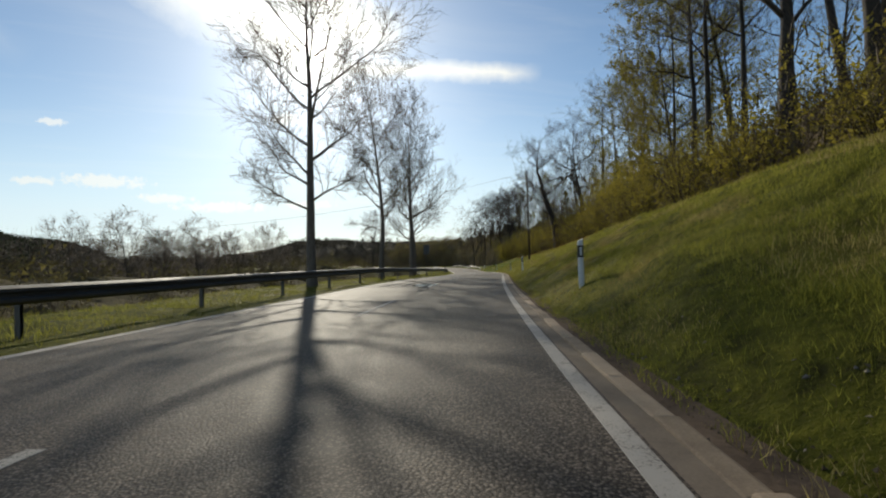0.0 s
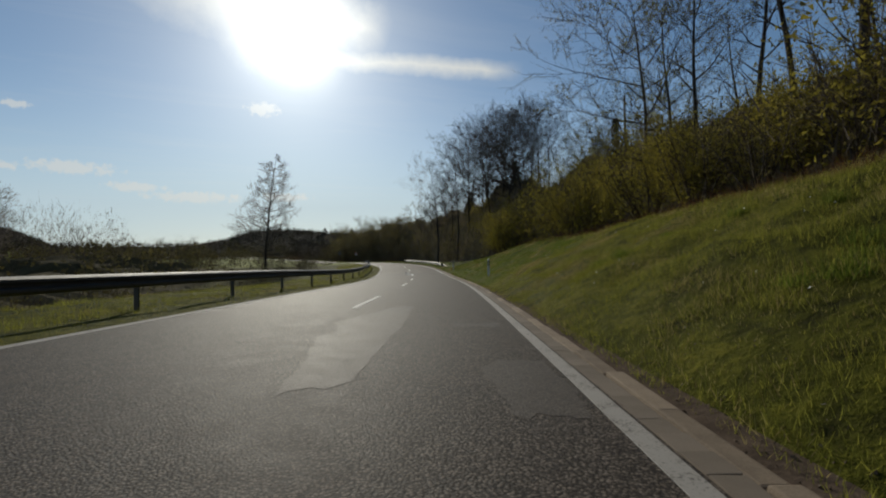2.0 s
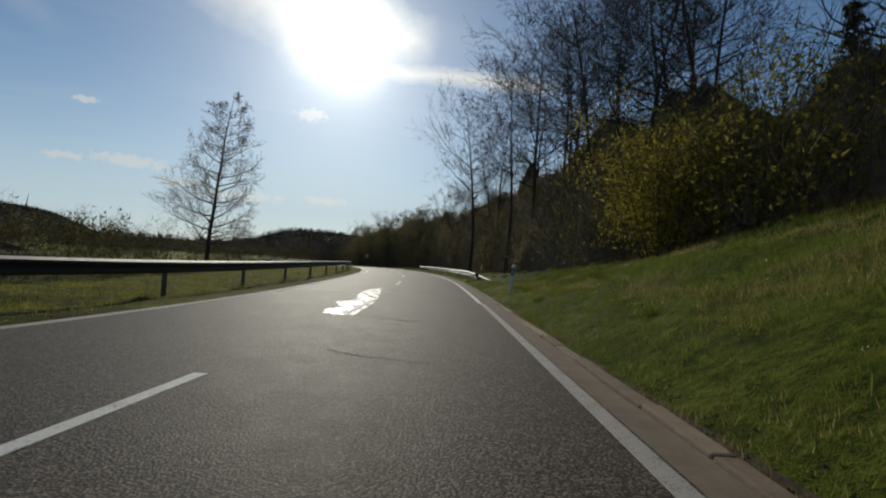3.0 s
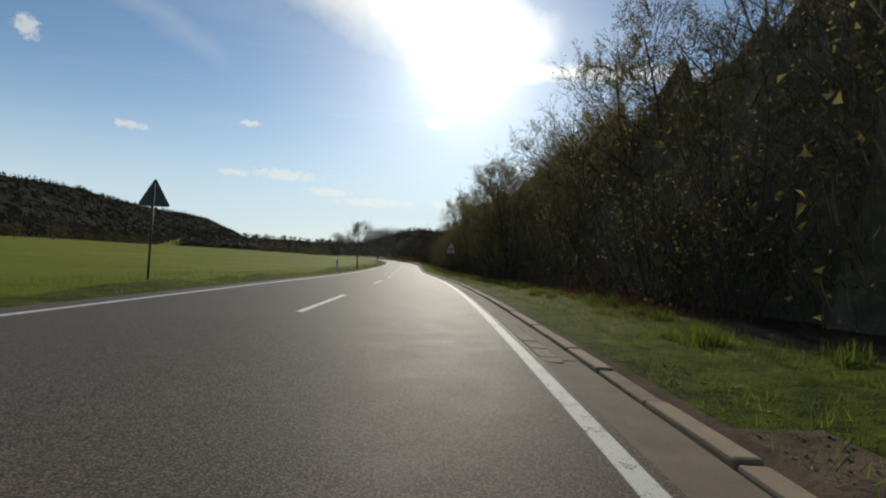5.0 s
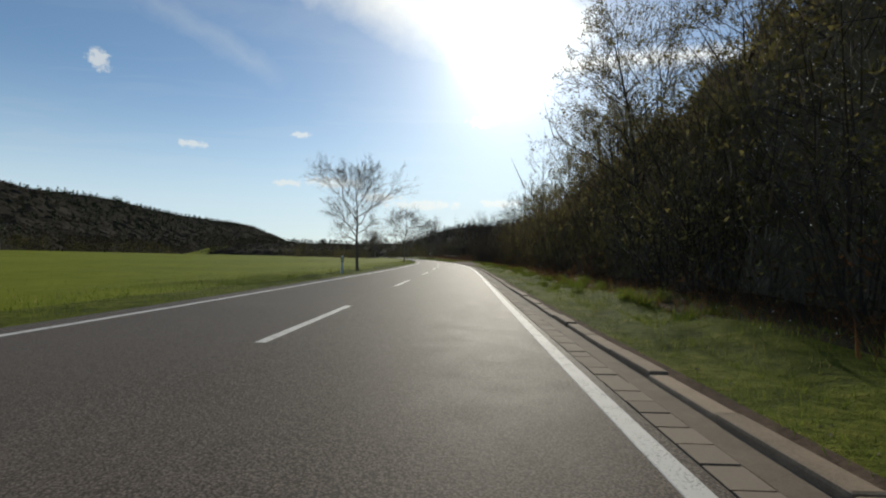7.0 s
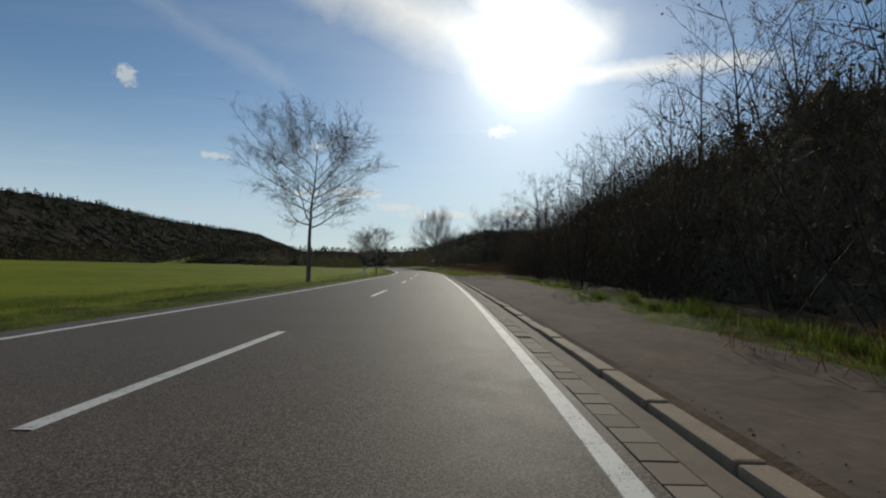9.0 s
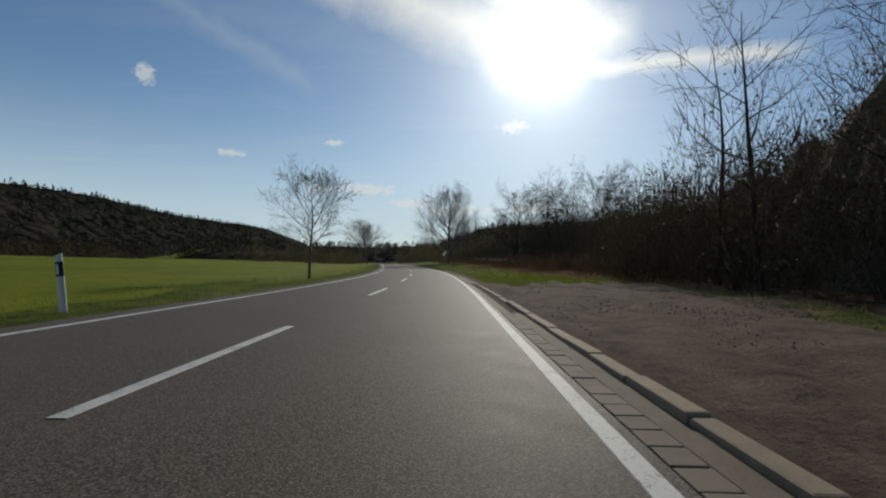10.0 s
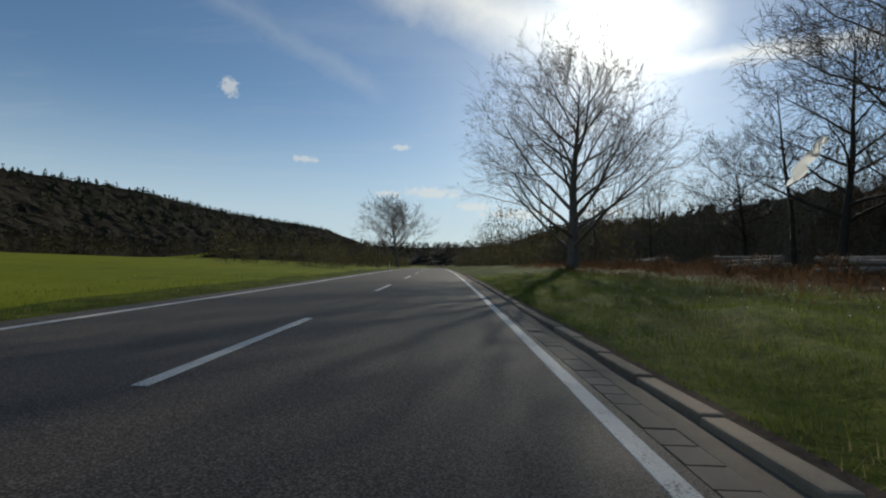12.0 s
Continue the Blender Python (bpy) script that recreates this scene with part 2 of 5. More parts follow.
def plain(color, rough=0.6, spec=0.4):
    def make(n, p):
        a = n.noise(p, 12.0, 5.0, 0.6)
        c = n.ramp(a, ((0.25, tuple(k * 0.78 for k in color)), (0.75, color)))
        return surface(n, c, rough, a, 0.1, 0.004, spec=spec)
    return make


def stone(light, dark):
    def make(n, p):
        r = n.add("ShaderNodeObjectInfo").outputs["Random"]
        a, b = n.noise(p, 4.0, 5.0, 0.65), n.noise(p, 70.0, 4.0, 0.7)
        v = n.math("ADD", n.math("MULTIPLY", a, 0.4), n.math("ADD", n.math("MULTIPLY", b, 0.35), n.math("MULTIPLY", r, 0.25)))
        return surface(n, n.ramp(v, ((0.3, dark), (0.7, light))), 0.85, b, 0.4, 0.006, spec=0.1)
    return make


M_ASPHALT = material("asphalt", asphalt((0.082, 0.065, 0.051), (0.14, 0.112, 0.088), (0.23, 0.185, 0.146), 0.065))
M_OLDROAD = material("old_asphalt", asphalt((0.032, 0.024, 0.018), (0.062, 0.047, 0.035), (0.25, 0.2, 0.155), 0.09, 0.6, 60.0))
# bank ground is darkened in colour to read as shaded pits between blades
M_GRASS = material("bank_grass", grass_ground((0.020, 0.021, 0.004), (0.078, 0.078, 0.009), (0.18, 0.16, 0.02), (0.11, 0.083, 0.03)))
M_VERGE = material("verge_grass", grass_ground((0.022, 0.03, 0.005), (0.075, 0.092, 0.010), (0.15, 0.15, 0.022), (0.09, 0.07, 0.03)))
M_FIELD = material("meadow", field_ground)
M_SOIL = material("bare_soil", dirt((0.15, 0.108, 0.076), (0.045, 0.032, 0.023), 2.5))
M_FOREST = material("forest_floor", dirt((0.085, 0.06, 0.035), (0.03, 0.022, 0.014), 1.2))
M_SCRUB = material("scrub_floor", dirt((0.07, 0.047, 0.026), (0.028, 0.02, 0.012), 1.0))
M_OLIVE = material("valley_turf", dirt((0.11, 0.10, 0.022), (0.04, 0.038, 0.012), 0.4))
M_GRAVEL = material("layby_gravel", dirt((0.20, 0.142, 0.105), (0.04, 0.029, 0.022), 1.6, 1.0))
M_LAYBY = material("layby_asphalt", dirt((0.175, 0.134, 0.104), (0.09, 0.068, 0.053), 0.8, 0.3))
M_PAINT = material("road_paint", paint((0.52, 0.50, 0.46), (0.10, 0.09, 0.08), 0.75))
M_WORN = material("worn_road_paint", paint((0.31, 0.28, 0.24), (0.085, 0.073, 0.06), 0.85))
M_STONE = material("kerb_stone", stone((0.36, 0.275, 0.19), (0.14, 0.105, 0.073)))
def setts(n, p):
    r = n.add("ShaderNodeNewGeometry").outputs["Random Per Island"]
    b = n.noise(p, 70.0, 4.0, 0.7)
    v = n.math("ADD", n.math("MULTIPLY", r, 0.5), n.math("MULTIPLY", b, 0.5))
    return surface(n, n.ramp(v, ((0.2, (0.19, 0.151, 0.113)), (0.8, (0.27, 0.218, 0.165)))), 0.85, b, 0.4, 0.006, spec=0.1)


M_SETTS = material("gutter_setts", setts)
M_SETT = material("gutter_stone", stone((0.25, 0.2, 0.15), (0.17, 0.135, 0.10)))
M_GUTTER = material("gutter_concrete", stone((0.23, 0.18, 0.132), (0.10, 0.077, 0.056)))
M_BARK = material("grey_bark", bark((0.22, 0.18, 0.145), (0.08, 0.066, 0.053)))
M_DARKBARK = material("dark_bark", bark((0.08, 0.065, 0.05), (0.028, 0.022, 0.017)))
M_TWIG = material("bare_twigs", plain((0.20, 0.155, 0.115), 0.8, 0.2))
M_DARKTWIG = material("dark_bare_twigs", plain((0.065, 0.047, 0.033), 0.8, 0.2))
M_SPRING = material("spring_leaves", leafy((0.31, 0.265, 0.045), (0.13, 0.106, 0.026)))
M_GOLD = material("golden_young_leaves", leafy((0.39, 0.33, 0.052), (0.16, 0.13, 0.03), 0.58))
M_BUSH = material("bush_leaves", leafy((0.28, 0.235, 0.08), (0.12, 0.098, 0.043), 0.58))
M_RED = material("russet_leaves", leafy((0.20, 0.10, 0.04), (0.075, 0.042, 0.02), 0.4))
M_FIR = material("fir_needles", leafy((0.035, 0.05, 0.02), (0.015, 0.022, 0.010), 0.15))
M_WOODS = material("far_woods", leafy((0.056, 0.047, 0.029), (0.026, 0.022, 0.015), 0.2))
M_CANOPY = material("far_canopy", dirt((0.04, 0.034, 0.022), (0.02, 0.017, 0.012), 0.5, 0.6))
M_HEDGE = material("valley_brushwood", dirt((0.13, 0.105, 0.05), (0.04, 0.032, 0.018), 0.9, 1.0))
M_CORE = material("dense_brushwood", dirt((0.24, 0.19, 0.12), (0.10, 0.078, 0.052), 3.0, 1.0))
M_DRY = material("dry_grass_blades", leafy((0.46, 0.38, 0.15), (0.13, 0.095, 0.035), 0.45))
M_BRUSH = material("brushwood", leafy((0.14, 0.108, 0.076), (0.055, 0.042, 0.03), 0.1))
M_PALETWIG = material("pale_dead_twigs", leafy((0.36, 0.29, 0.21), (0.14, 0.11, 0.08), 0.3))
M_DARKLEAF = material("dark_buds", leafy((0.11, 0.085, 0.045), (0.05, 0.038, 0.022), 0.2))
M_VALLEY = material("valley_buds", leafy((0.17, 0.145, 0.05), (0.05, 0.042, 0.02), 0.35))
M_BLADE = material("grass_blades", leafy((0.33, 0.315, 0.055), (0.075, 0.085, 0.017), 0.55))
M_GREEN = material("green_grass_blades", leafy((0.215, 0.245, 0.038), (0.045, 0.078, 0.014), 0.55))
M_STEEL = material("galvanised_steel", metal((0.13, 0.125, 0.12), 0.5))
M_WHITE = material("white_plastic", plain((0.75, 0.75, 0.73), 0.45))
M_BLACK = material("black_plastic", plain((0.02, 0.02, 0.022), 0.5))
M_SIGNBACK = material("sign_back", plain((0.10, 0.11, 0.115), 0.5))
M_SIGNRED = material("sign_red", plain((0.55, 0.04, 0.03), 0.4))
M_POLE = material("weathered_wood", bark((0.13, 0.10, 0.075), (0.05, 0.04, 0.03)))
M_LOG = material("log_bark", bark((0.46, 0.37, 0.27), (0.16, 0.12, 0.085)))
M_LOGEND = material("cut_log_end", plain((0.45, 0.34, 0.2), 0.8))
M_PEBBLE = material("pebbles", leafy((0.28, 0.23, 0.18), (0.10, 0.08, 0.063), 0.0))
# finer patch asphalt; part of its paleness is sun glint put into the colour
M_PATCH = material("asphalt_patch", asphalt((0.07, 0.055, 0.043), (0.11, 0.088, 0.069), (0.185, 0.15, 0.118), 0.13, 0.3, 90.0))
M_CLOD = material("soil_crumbs", leafy((0.17, 0.125, 0.085), (0.05, 0.037, 0.026), 0.0))
M_WIRE = material("black_cable", plain((0.02, 0.02, 0.02), 0.6))
M_RAG = material("white_plastic_film", leafy((0.97, 0.96, 0.93), (0.93, 0.92, 0.88), 0.75))
M_IRON = material("cast_iron", plain((0.05, 0.047, 0.045), 0.5))
M_WATER = material("puddle_water", lambda n, p: surface(n, (0.02, 0.02, 0.02), 0.16, spec=0.8))


def wet_asphalt(n, p):
    """Shallow water standing in the hollows of rough asphalt."""
    q = n.add("ShaderNodeMapping", {"Vector": p, "Scale": (1.0, 0.45, 1.0)}).outputs[0]
    wet = n.ramp(n.noise(q, 4.5, 5.0, 0.68), ((0.46, (0, 0, 0)), (0.52, (1, 1, 1))))
    col = n.mix(wet, (0.062, 0.049, 0.038), (0.03, 0.026, 0.022))
    rough = n.math("SUBTRACT", 0.62, n.math("MULTIPLY", wet, 0.46))
    return surface(n, col, rough, n.noise(p, 70.0, 3.0, 0.6), 0.12, 0.003, spec=0.6)


M_WET = material("wet_asphalt", wet_asphalt)
# near-black for the flat crack strips: the shade inside a crack, as colour
M_CRACKSHADOW = material("crack_shadow", plain((0.012, 0.011, 0.010), 0.95, 0.02))

# ---------------------------------------------------------------- mesh helpers


def mesh(name, verts, faces, mats, slots=None, smooth=False):
    me = bpy.data.meshes.new(name)
    me.from_pydata([tuple(v) for v in verts], [], faces)
    for m in mats:
        me.materials.append(m)
    if slots is not None:
        me.polygons.foreach_set("material_index", np.asarray(slots, np.int32))
    if smooth:
        me.polygons.foreach_set("use_smooth", np.ones(len(me.polygons), bool))
    me.update()
    return me


def part(name, data, parent, label="", m=None):
    ob = new(name, data)
    ob.parent = parent
    if m is not None:
        ob.matrix_basis = m
    if label:
        tagged(ob, label)
    return ob


def strip(name, stations, profile, mats, smooth=False):
    """A ribbon along the road through the profile's points (off, height)."""
    prof = np.asarray(profile, float)
    st = np.asarray(stations, float)
    v = on_road(st[:, None], prof[None, :, 0], prof[None, :, 1]).reshape(-1, 3)
    k = len(prof)
    f = [(i * k + j, i * k + j + 1, (i + 1) * k + j + 1, (i + 1) * k + j) for i in range(len(st) - 1) for j in range(k - 1)]
    return mesh(name, v, f, mats, smooth=smooth)


def box(bm, size, at, turn=None):
    r = bmesh.ops.create_cube(bm, size=1.0)
    m = Matrix.Translation(at) @ (turn or Matrix()) @ Matrix.Diagonal((*size, 1))
    bmesh.ops.transform(bm, matrix=m, verts=r["verts"])
    return r["verts"]


def finish(bm, name, mat, bevel=0.0, smooth=False):
    if bevel:
        bmesh.ops.bevel(bm, geom=bm.edges[:], offset=bevel, segments=2, affect="EDGES", profile=0.6)
    me = bpy.data.meshes.new(name)
    bm.to_mesh(me)
    bm.free()
    me.materials.append(mat)
    if smooth:
        for p in me.polygons:
            p.use_smooth = True
    return me


def standing(s, off, dz=0.0, turn=0.0):
    x, y, z = on_road(s, off, dz)
    return pose(x, y, z, 0, 0, heading(s) + turn)


# ---------------------------------------------------------------- ground
def table(x, pairs):
    a = np.asarray(pairs, float)
    return np.interp(x, a[:, 0], a[:, 1])


def ease(x):
    x = np.clip(x, 0, 1)
    return x * x * (3 - 2 * x)


def ground(s, off):
    """Height of the land over the road's level at a station and offset."""
    s, off = np.broadcast_arrays(np.asarray(s, float), np.asarray(off, float))
    bank = table(s, ((-300, 3.6), (12, 3.3), (30, 3.0), (45, 3.0), (80, 2.85), (94, 2.65), (104, 2.95), (108, 2.8), (113, 1.95), (120, 1.55), (128, 1.1), (145, 0.3), (160, 0.1), (385, 0.05), (405, 0.45), (430, 0.8), (1500, 0.8)))
    hill = table(s, ((-300, 0.28), (110, 0.25), (150, 0.2), (260, 0.2), (300, 0.06), (340, 0.03), (1500, 0.03)))
    r = np.clip((off - 4.0) / 7.0, 0, 1)
    right = bank * (0.7 * r ** 0.7 + 0.3 * ease(r)) + hill * np.clip(off - 11, 0, 60)
    right = right + np.where(off > 3.8, 0.035, 0.0)
    drop = table(s, ((-300, 2.4), (90, 2.2), (120, 1.4), (150, 0.3), (1500, 0.15)))
    left = -drop * ease((-off - table(s, ((-300, 9.0), (130, 9.0), (160, 6.0), (1500, 6.0)))) / 7.0)
    tilt = table(s, ((-300, 0.0), (130, 0.0), (190, 0.008), (1500, 0.008)))
    left = left + tilt * np.clip(-off - 14, 0, 150)
    ridge = table(s, ((-300, 0), (150, 2), (230, 7), (310, 12), (350, 19), (400, 31.5), (470, 40), (600, 50), (700, 50), (800, 45.5), (950, 43), (1100, 44), (1200, 47), (1300, 48), (1500, 46)))
    foot = table(s, ((-300, 165), (900, 165), (1250, 95), (1500, 80)))
    left = left + ridge * ease((-off - foot) / 150)
    right = right + 20 * ease((s - 470) / 130) * ease((off - 45) / 80)
    z = np.where(off > 0, right, left) + 14 * ease((s - 640) / 200)
    z = np.where((np.abs(off) < 3.3) & (s < 665), -0.12, z)
    return np.where((off > 3.45) & (off < 3.7), -0.015, z)


def on_land(s, off, dz=0.0):
    return on_road(s, off, ground(s, off) + dz)


OFFS = np.array([-3000, -1500, -800, -500, -380, -320, -280, -240, -210, -185, -165, -140, -110, -80, -55, -38, -26, -18, -14, -12, -10.5, -9, -7.8,
                 -6.8, -6, -5.2, -4.5, -3.9, -3.5, -3.2, 0, 3.25, 3.5, 3.66, 3.76, 3.9, 4.2, 4.45, 4.7, 5.2, 5.6, 6, 6.5, 7, 7.5, 8, 8.5, 9, 9.5, 10, 10.5, 11, 11.7, 12.5, 15, 19, 25, 34, 50, 71, 110, 200, 500,
                 1200, 3000.0])
STATS = np.concatenate([np.arange(-300, -20, 20.0), np.arange(-20, -6, 2.0), np.arange(-6, 132, 0.8), np.arange(132, 480, 2.0), np.arange(480, 700, 10.0), np.arange(700, 1501, 80.0)])
SHEET_Z = np.zeros((len(STATS), len(OFFS)))


def on_sheet(s, off, dz=0.0):
    """World places on the uneven ground sheet itself."""
    p = on_road(s, off)
    i = np.clip(np.searchsorted(STATS, s) - 1, 0, len(STATS) - 2)
    j = np.clip(np.searchsorted(OFFS, off) - 1, 0, len(OFFS) - 2)
    a, b = (s - STATS[i]) / (STATS[i + 1] - STATS[i]), (off - OFFS[j]) / (OFFS[j + 1] - OFFS[j])
    z = SHEET_Z
    p[..., 2] = (z[i, j] * (1 - a) + z[i + 1, j] * a) * (1 - b) + (z[i, j + 1] * (1 - a) + z[i + 1, j + 1] * a) * b + dz
    return p


def ground_sheet():
    v = on_land(STATS[:, None], OFFS[None, :])
    jit = np.array([[noise.noise(Vector((x * 0.6, y * 0.6, 0.0))) for x, y in row[:, :2]] for row in v])
    v[..., 2] += jit * np.where(np.abs(OFFS) > 5.0, 0.20, np.where(np.abs(OFFS) > 4.1, 0.06, 0.0))[None, :]
    tuft = np.array([[noise.noise(Vector((x * 1.7, y * 1.7, 5.0))) for x, y in row[:, :2]] for row in v])
    v[..., 2] += tuft * np.where((OFFS > 4.6) & (OFFS < 12), 0.17, 0.0)[None, :]
    SHEET_Z[:] = v[..., 2]
    k = len(OFFS)
    faces, slots = [], []
    for i in range(len(STATS) - 1):
        s = (STATS[i] + STATS[i + 1]) / 2
        layby = float(table(s, ((284, 0), (288, 5.6), (300, 6.0), (318, 7.4), (336, 8.8), (344, 12), (352, 12), (353, 0))))
        for j in range(k - 1):
            o = (OFFS[j] + OFFS[j + 1]) / 2
            faces.append((i * k + j, i * k + j + 1, (i + 1) * k + j + 1, (i + 1) * k + j))
            if o < 0:
                m = 0 if s < 165 else 8 if o > -5.2 else 1
                if s < 165 and o < -13:
                    m = 7
                if o < -168 or (s > 880 and o < -80):
                    m = 2
            else:
                edge = float(table(s, ((-300, 11), (110, 11), (118, 9.5), (130, 7.6), (180, 7), (205, 6.2), (240, 5.8), (280, 7), (340, 10), (372, 12.5), (1500, 12))))
                m = (0 if s < 84 else 8) if o < edge else (2 if s < 345 else 3)
                if 162 < s < 171 and o < 4.5:
                    m = 4
                if o < layby:
                    m = 4 if s > 327 else 5
                if o < 3.72 or (o < 3.86 and s > 130) or (352 < s < 384 and o < 4.15) or (172 < s < 288 and o < 3.95):
                    m = 6
            slots.append(m)
    me = mesh("ground", v.reshape(-1, 3), faces, [M_GRASS, M_FIELD, M_FOREST, M_SCRUB, M_GRAVEL, M_LAYBY, M_SOIL, M_OLIVE, M_VERGE], slots, smooth=True)
    return tagged(new("ground", me), "grassy verges, green meadow and wooded valley ground", "ground", kind="structure")


ground_sheet()
road_st = np.concatenate([np.arange(-300, -20, 20.0), np.arange(-20, 500, 2.0), np.arange(500, 1500, 20.0)])
road = new("road", strip("road", road_st, ((-3.6, -0.3), (-3.55, 0.0), (-1.6, 0.012), (0, 0.02), (1.6, 0.012), (3.21, 0.0), (3.23, -0.3)), [M_ASPHALT, M_OLDROAD]))
road.data.polygons.foreach_set("material_index", np.repeat((road_st[:-1] < 113).astype(np.int32), 6))
tagged(road, "worn grey asphalt country road with faded markings", "road", kind="structure")

# ---------------------------------------------------------------- markings, gutter and kerb
def ribbon(name, a, b, o0, o1, z, mat, step=2.0):
    st = np.linspace(a, b, max(2, int((b - a) / step) + 1))
    return strip(name, st, ((o0, z - 0.004), (o0 + 0.004, z), (o1 - 0.004, z), (o1, z - 0.004)), [mat])


def crown_height(off):
    return float(np.interp(abs(off), (0, 1.6, 3.15), (0.02, 0.012, 0.0)))


part("edge_line", ribbon("edge_line", 112, 700, 3.0, 3.135, 0.006, M_PAINT), road, "solid white edge line")
part("edge_line", ribbon("edge_line", -60, 112, 3.05, 3.19, 0.004, M_WORN), road, "worn pale edge line")
part("edge_line", ribbon("edge_line", 135, 700, -3.07, -2.95, 0.007, M_PAINT), road, "solid white edge line")
part("edge_line", ribbon("edge_line", -60, 135, -3.50, -3.30, 0.006, M_WORN), road, "worn pale edge strip")
DASHES = (-12.5, -2.0, 8.6, 19.1, 29.4, 39.8, 50.4, 62.5, 75.0, 87.2, 97.7, 107.3, 119.8, 130.6, 141.4, 152.4, 163.6, 174.7, 185.4, 195.2, 205.1,
          215.4, 225.0, 234.6, 244.8, 255.0, 265.2, 275.4, 285.6, 295.8, 308.0, 320.5, 331.3, 342.0, 352.9, 362.5, 375.5, 388.4, 399.8, 410.6,
          421.4, 432.2, 443.0, 453.8, 464.6)
for n, a in enumerate(DASHES):
    part("lane_dash", ribbon("lane_dash", a, a + 4.0, -0.06, 0.06, 0.026, M_PAINT if n > 5 else M_WORN, 1.0), road)

kerb = tagged(new("kerb"), "weathered concrete kerb and paved gutter beside the road", "kerb", kind="structure")
NARROW = ((3.2, -0.1), (3.203, -0.002), (3.40, -0.010), (3.41, -0.1))
PAVED = ((3.2, -0.1), (3.205, -0.012), (3.418, -0.012), (3.425, -0.004), (3.74, 0.0), (3.76, -0.1))
SMOOTH = ((3.2, -0.1), (3.205, -0.003), (3.40, -0.012), (3.60, -0.006), (3.61, -0.1))
for a, b, profile in ((-60, 82, NARROW), (82, 172, SMOOTH), (172, 338, PAVED), (338, 352, ((3.2, -0.1), (3.205, -0.003), (3.42, -0.01), (3.47, -0.1))), (352, 426, PAVED), (426, 700, SMOOTH)):
    part("channel", strip("channel", np.arange(a, b + 1, 2.0), profile, [M_GUTTER]), kerb)


def kerb_piece(length, height, width=0.19):
    bm = bmesh.new()
    box(bm, (width, length - 0.012, height + 0.2), (0, 0, (height - 0.2) / 2))
    return finish(bm, "kerb_stone", M_STONE, 0.022)


def sett_piece(length, width):
    bm = bmesh.new()
    box(bm, (width, length, 0.1), (0, 0, -0.05))
    return finish(bm, "gutter_stone", M_SETT, 0.006)


KERB = kerb_piece(1.0, 0.066, 0.16)
LOWKERB = kerb_piece(1.0, 0.055, 0.15)
SETTS = [sett_piece(0.237, 0.19), sett_piece(0.232, 0.186), sett_piece(0.24, 0.194)]
SLIM = [sett_piece(0.243, 0.165), sett_piece(0.24, 0.16), sett_piece(0.245, 0.168)]
rng = random.Random(5)
for s in np.arange(-12.0, 430.0, 1.0):
    sunk = 340 < s < 366
    low = s < 150 or sunk
    part("kerb_stone", LOWKERB if low else KERB, kerb,
         m=standing(s, float(np.interp(s, (80, 100, 125, 176), (3.45, 3.55, 3.68, 3.69))) + rng.uniform(-0.008, 0.008), (-0.04 if sunk else -0.045 if s < 82 else -0.03 if s < 172 else -0.012) + rng.uniform(-0.012, 0.012), rng.uniform(-0.9, 0.9)))
def sett_rest():
    """The other gutter stones, joined."""
    V, F = [], []
    for s in list(np.arange(172, 300, 0.25)) + list(np.arange(352, 425, 0.25)):
        if rng.random() < 0.015:
            continue
        lift = 0.001 + rng.uniform(-0.004, 0.004)
        a, b, l, r = s - 0.116, s + 0.116, 3.222 + rng.uniform(-0.005, 0.005), 3.413 + rng.uniform(-0.006, 0.006)
        k = len(V)
        V += [tuple(on_road(x, y, z)) for z in (-0.06, lift) for x, y in ((a, l), (b, l), (b, r), (a, r))]
        F += [(k + 4, k + 7, k + 6, k + 5), (k, k + 4, k + 5, k + 1), (k + 1, k + 5, k + 6, k + 2), (k + 2, k + 6, k + 7, k + 3), (k + 3, k + 7, k + 4, k)]
    tagged(part("gutter_paving", mesh("gutter_paving", V, F, [M_SETTS]), kerb), kind="stuff")


sett_rest()
for k, s in enumerate(list(np.arange(46, 82, 0.25)) + list(np.arange(300, 338, 0.25))):
    if rng.random() < 0.012:
        continue
    part("gutter_stone", (SLIM if s < 82 else SETTS)[k % 3], kerb, m=standing(float(s), (3.295 if s < 82 else 3.318) + rng.uniform(-0.005, 0.005), 0.001 + rng.uniform(-0.004, 0.004), rng.uniform(-2, 2)))

# ---------------------------------------------------------------- crash barriers
def barrier_beam(a, b, off, top, flare=0.0):
    """W-shaped beam from station a to b; flare turns its last metres outwards and down."""
    prof = ((0.0, 0.0), (0.028, -0.012), (0.07, -0.05), (0.07, -0.10), (0.012, -0.135), (0.012, -0.175), (0.07, -0.21), (0.07, -0.26), (0.028, -0.298), (0.0, -0.31))
    st = np.arange(a, b + 0.5, 1.0)
    face = 1 if off < 0 else -1
    v, f, k = [], [], len(prof)
    for s in st:
        e = max(0.0, 1 - (s - a) / 6.0) if flare else 0.0
        o, t = off + flare * e * e, top - (0.45 * e * e if flare else 0.0)
        for d, h in prof:
            v.append(on_road(s, o + face * d, t + h))
        for d, h in reversed(prof):
            v.append(on_road(s, o + face * d - face * 0.005, t + h))
    n = 2 * k
    for i in range(len(st) - 1):
        for j in range(n):
            f.append((i * n + j, i * n + (j + 1) % n, (i + 1) * n + (j + 1) % n, (i + 1) * n + j))
    f.append(tuple(range(n)))
    f.append(tuple((len(st) - 1) * n + j for j in reversed(range(n))))
    return mesh("beam", v, f, [M_STEEL])


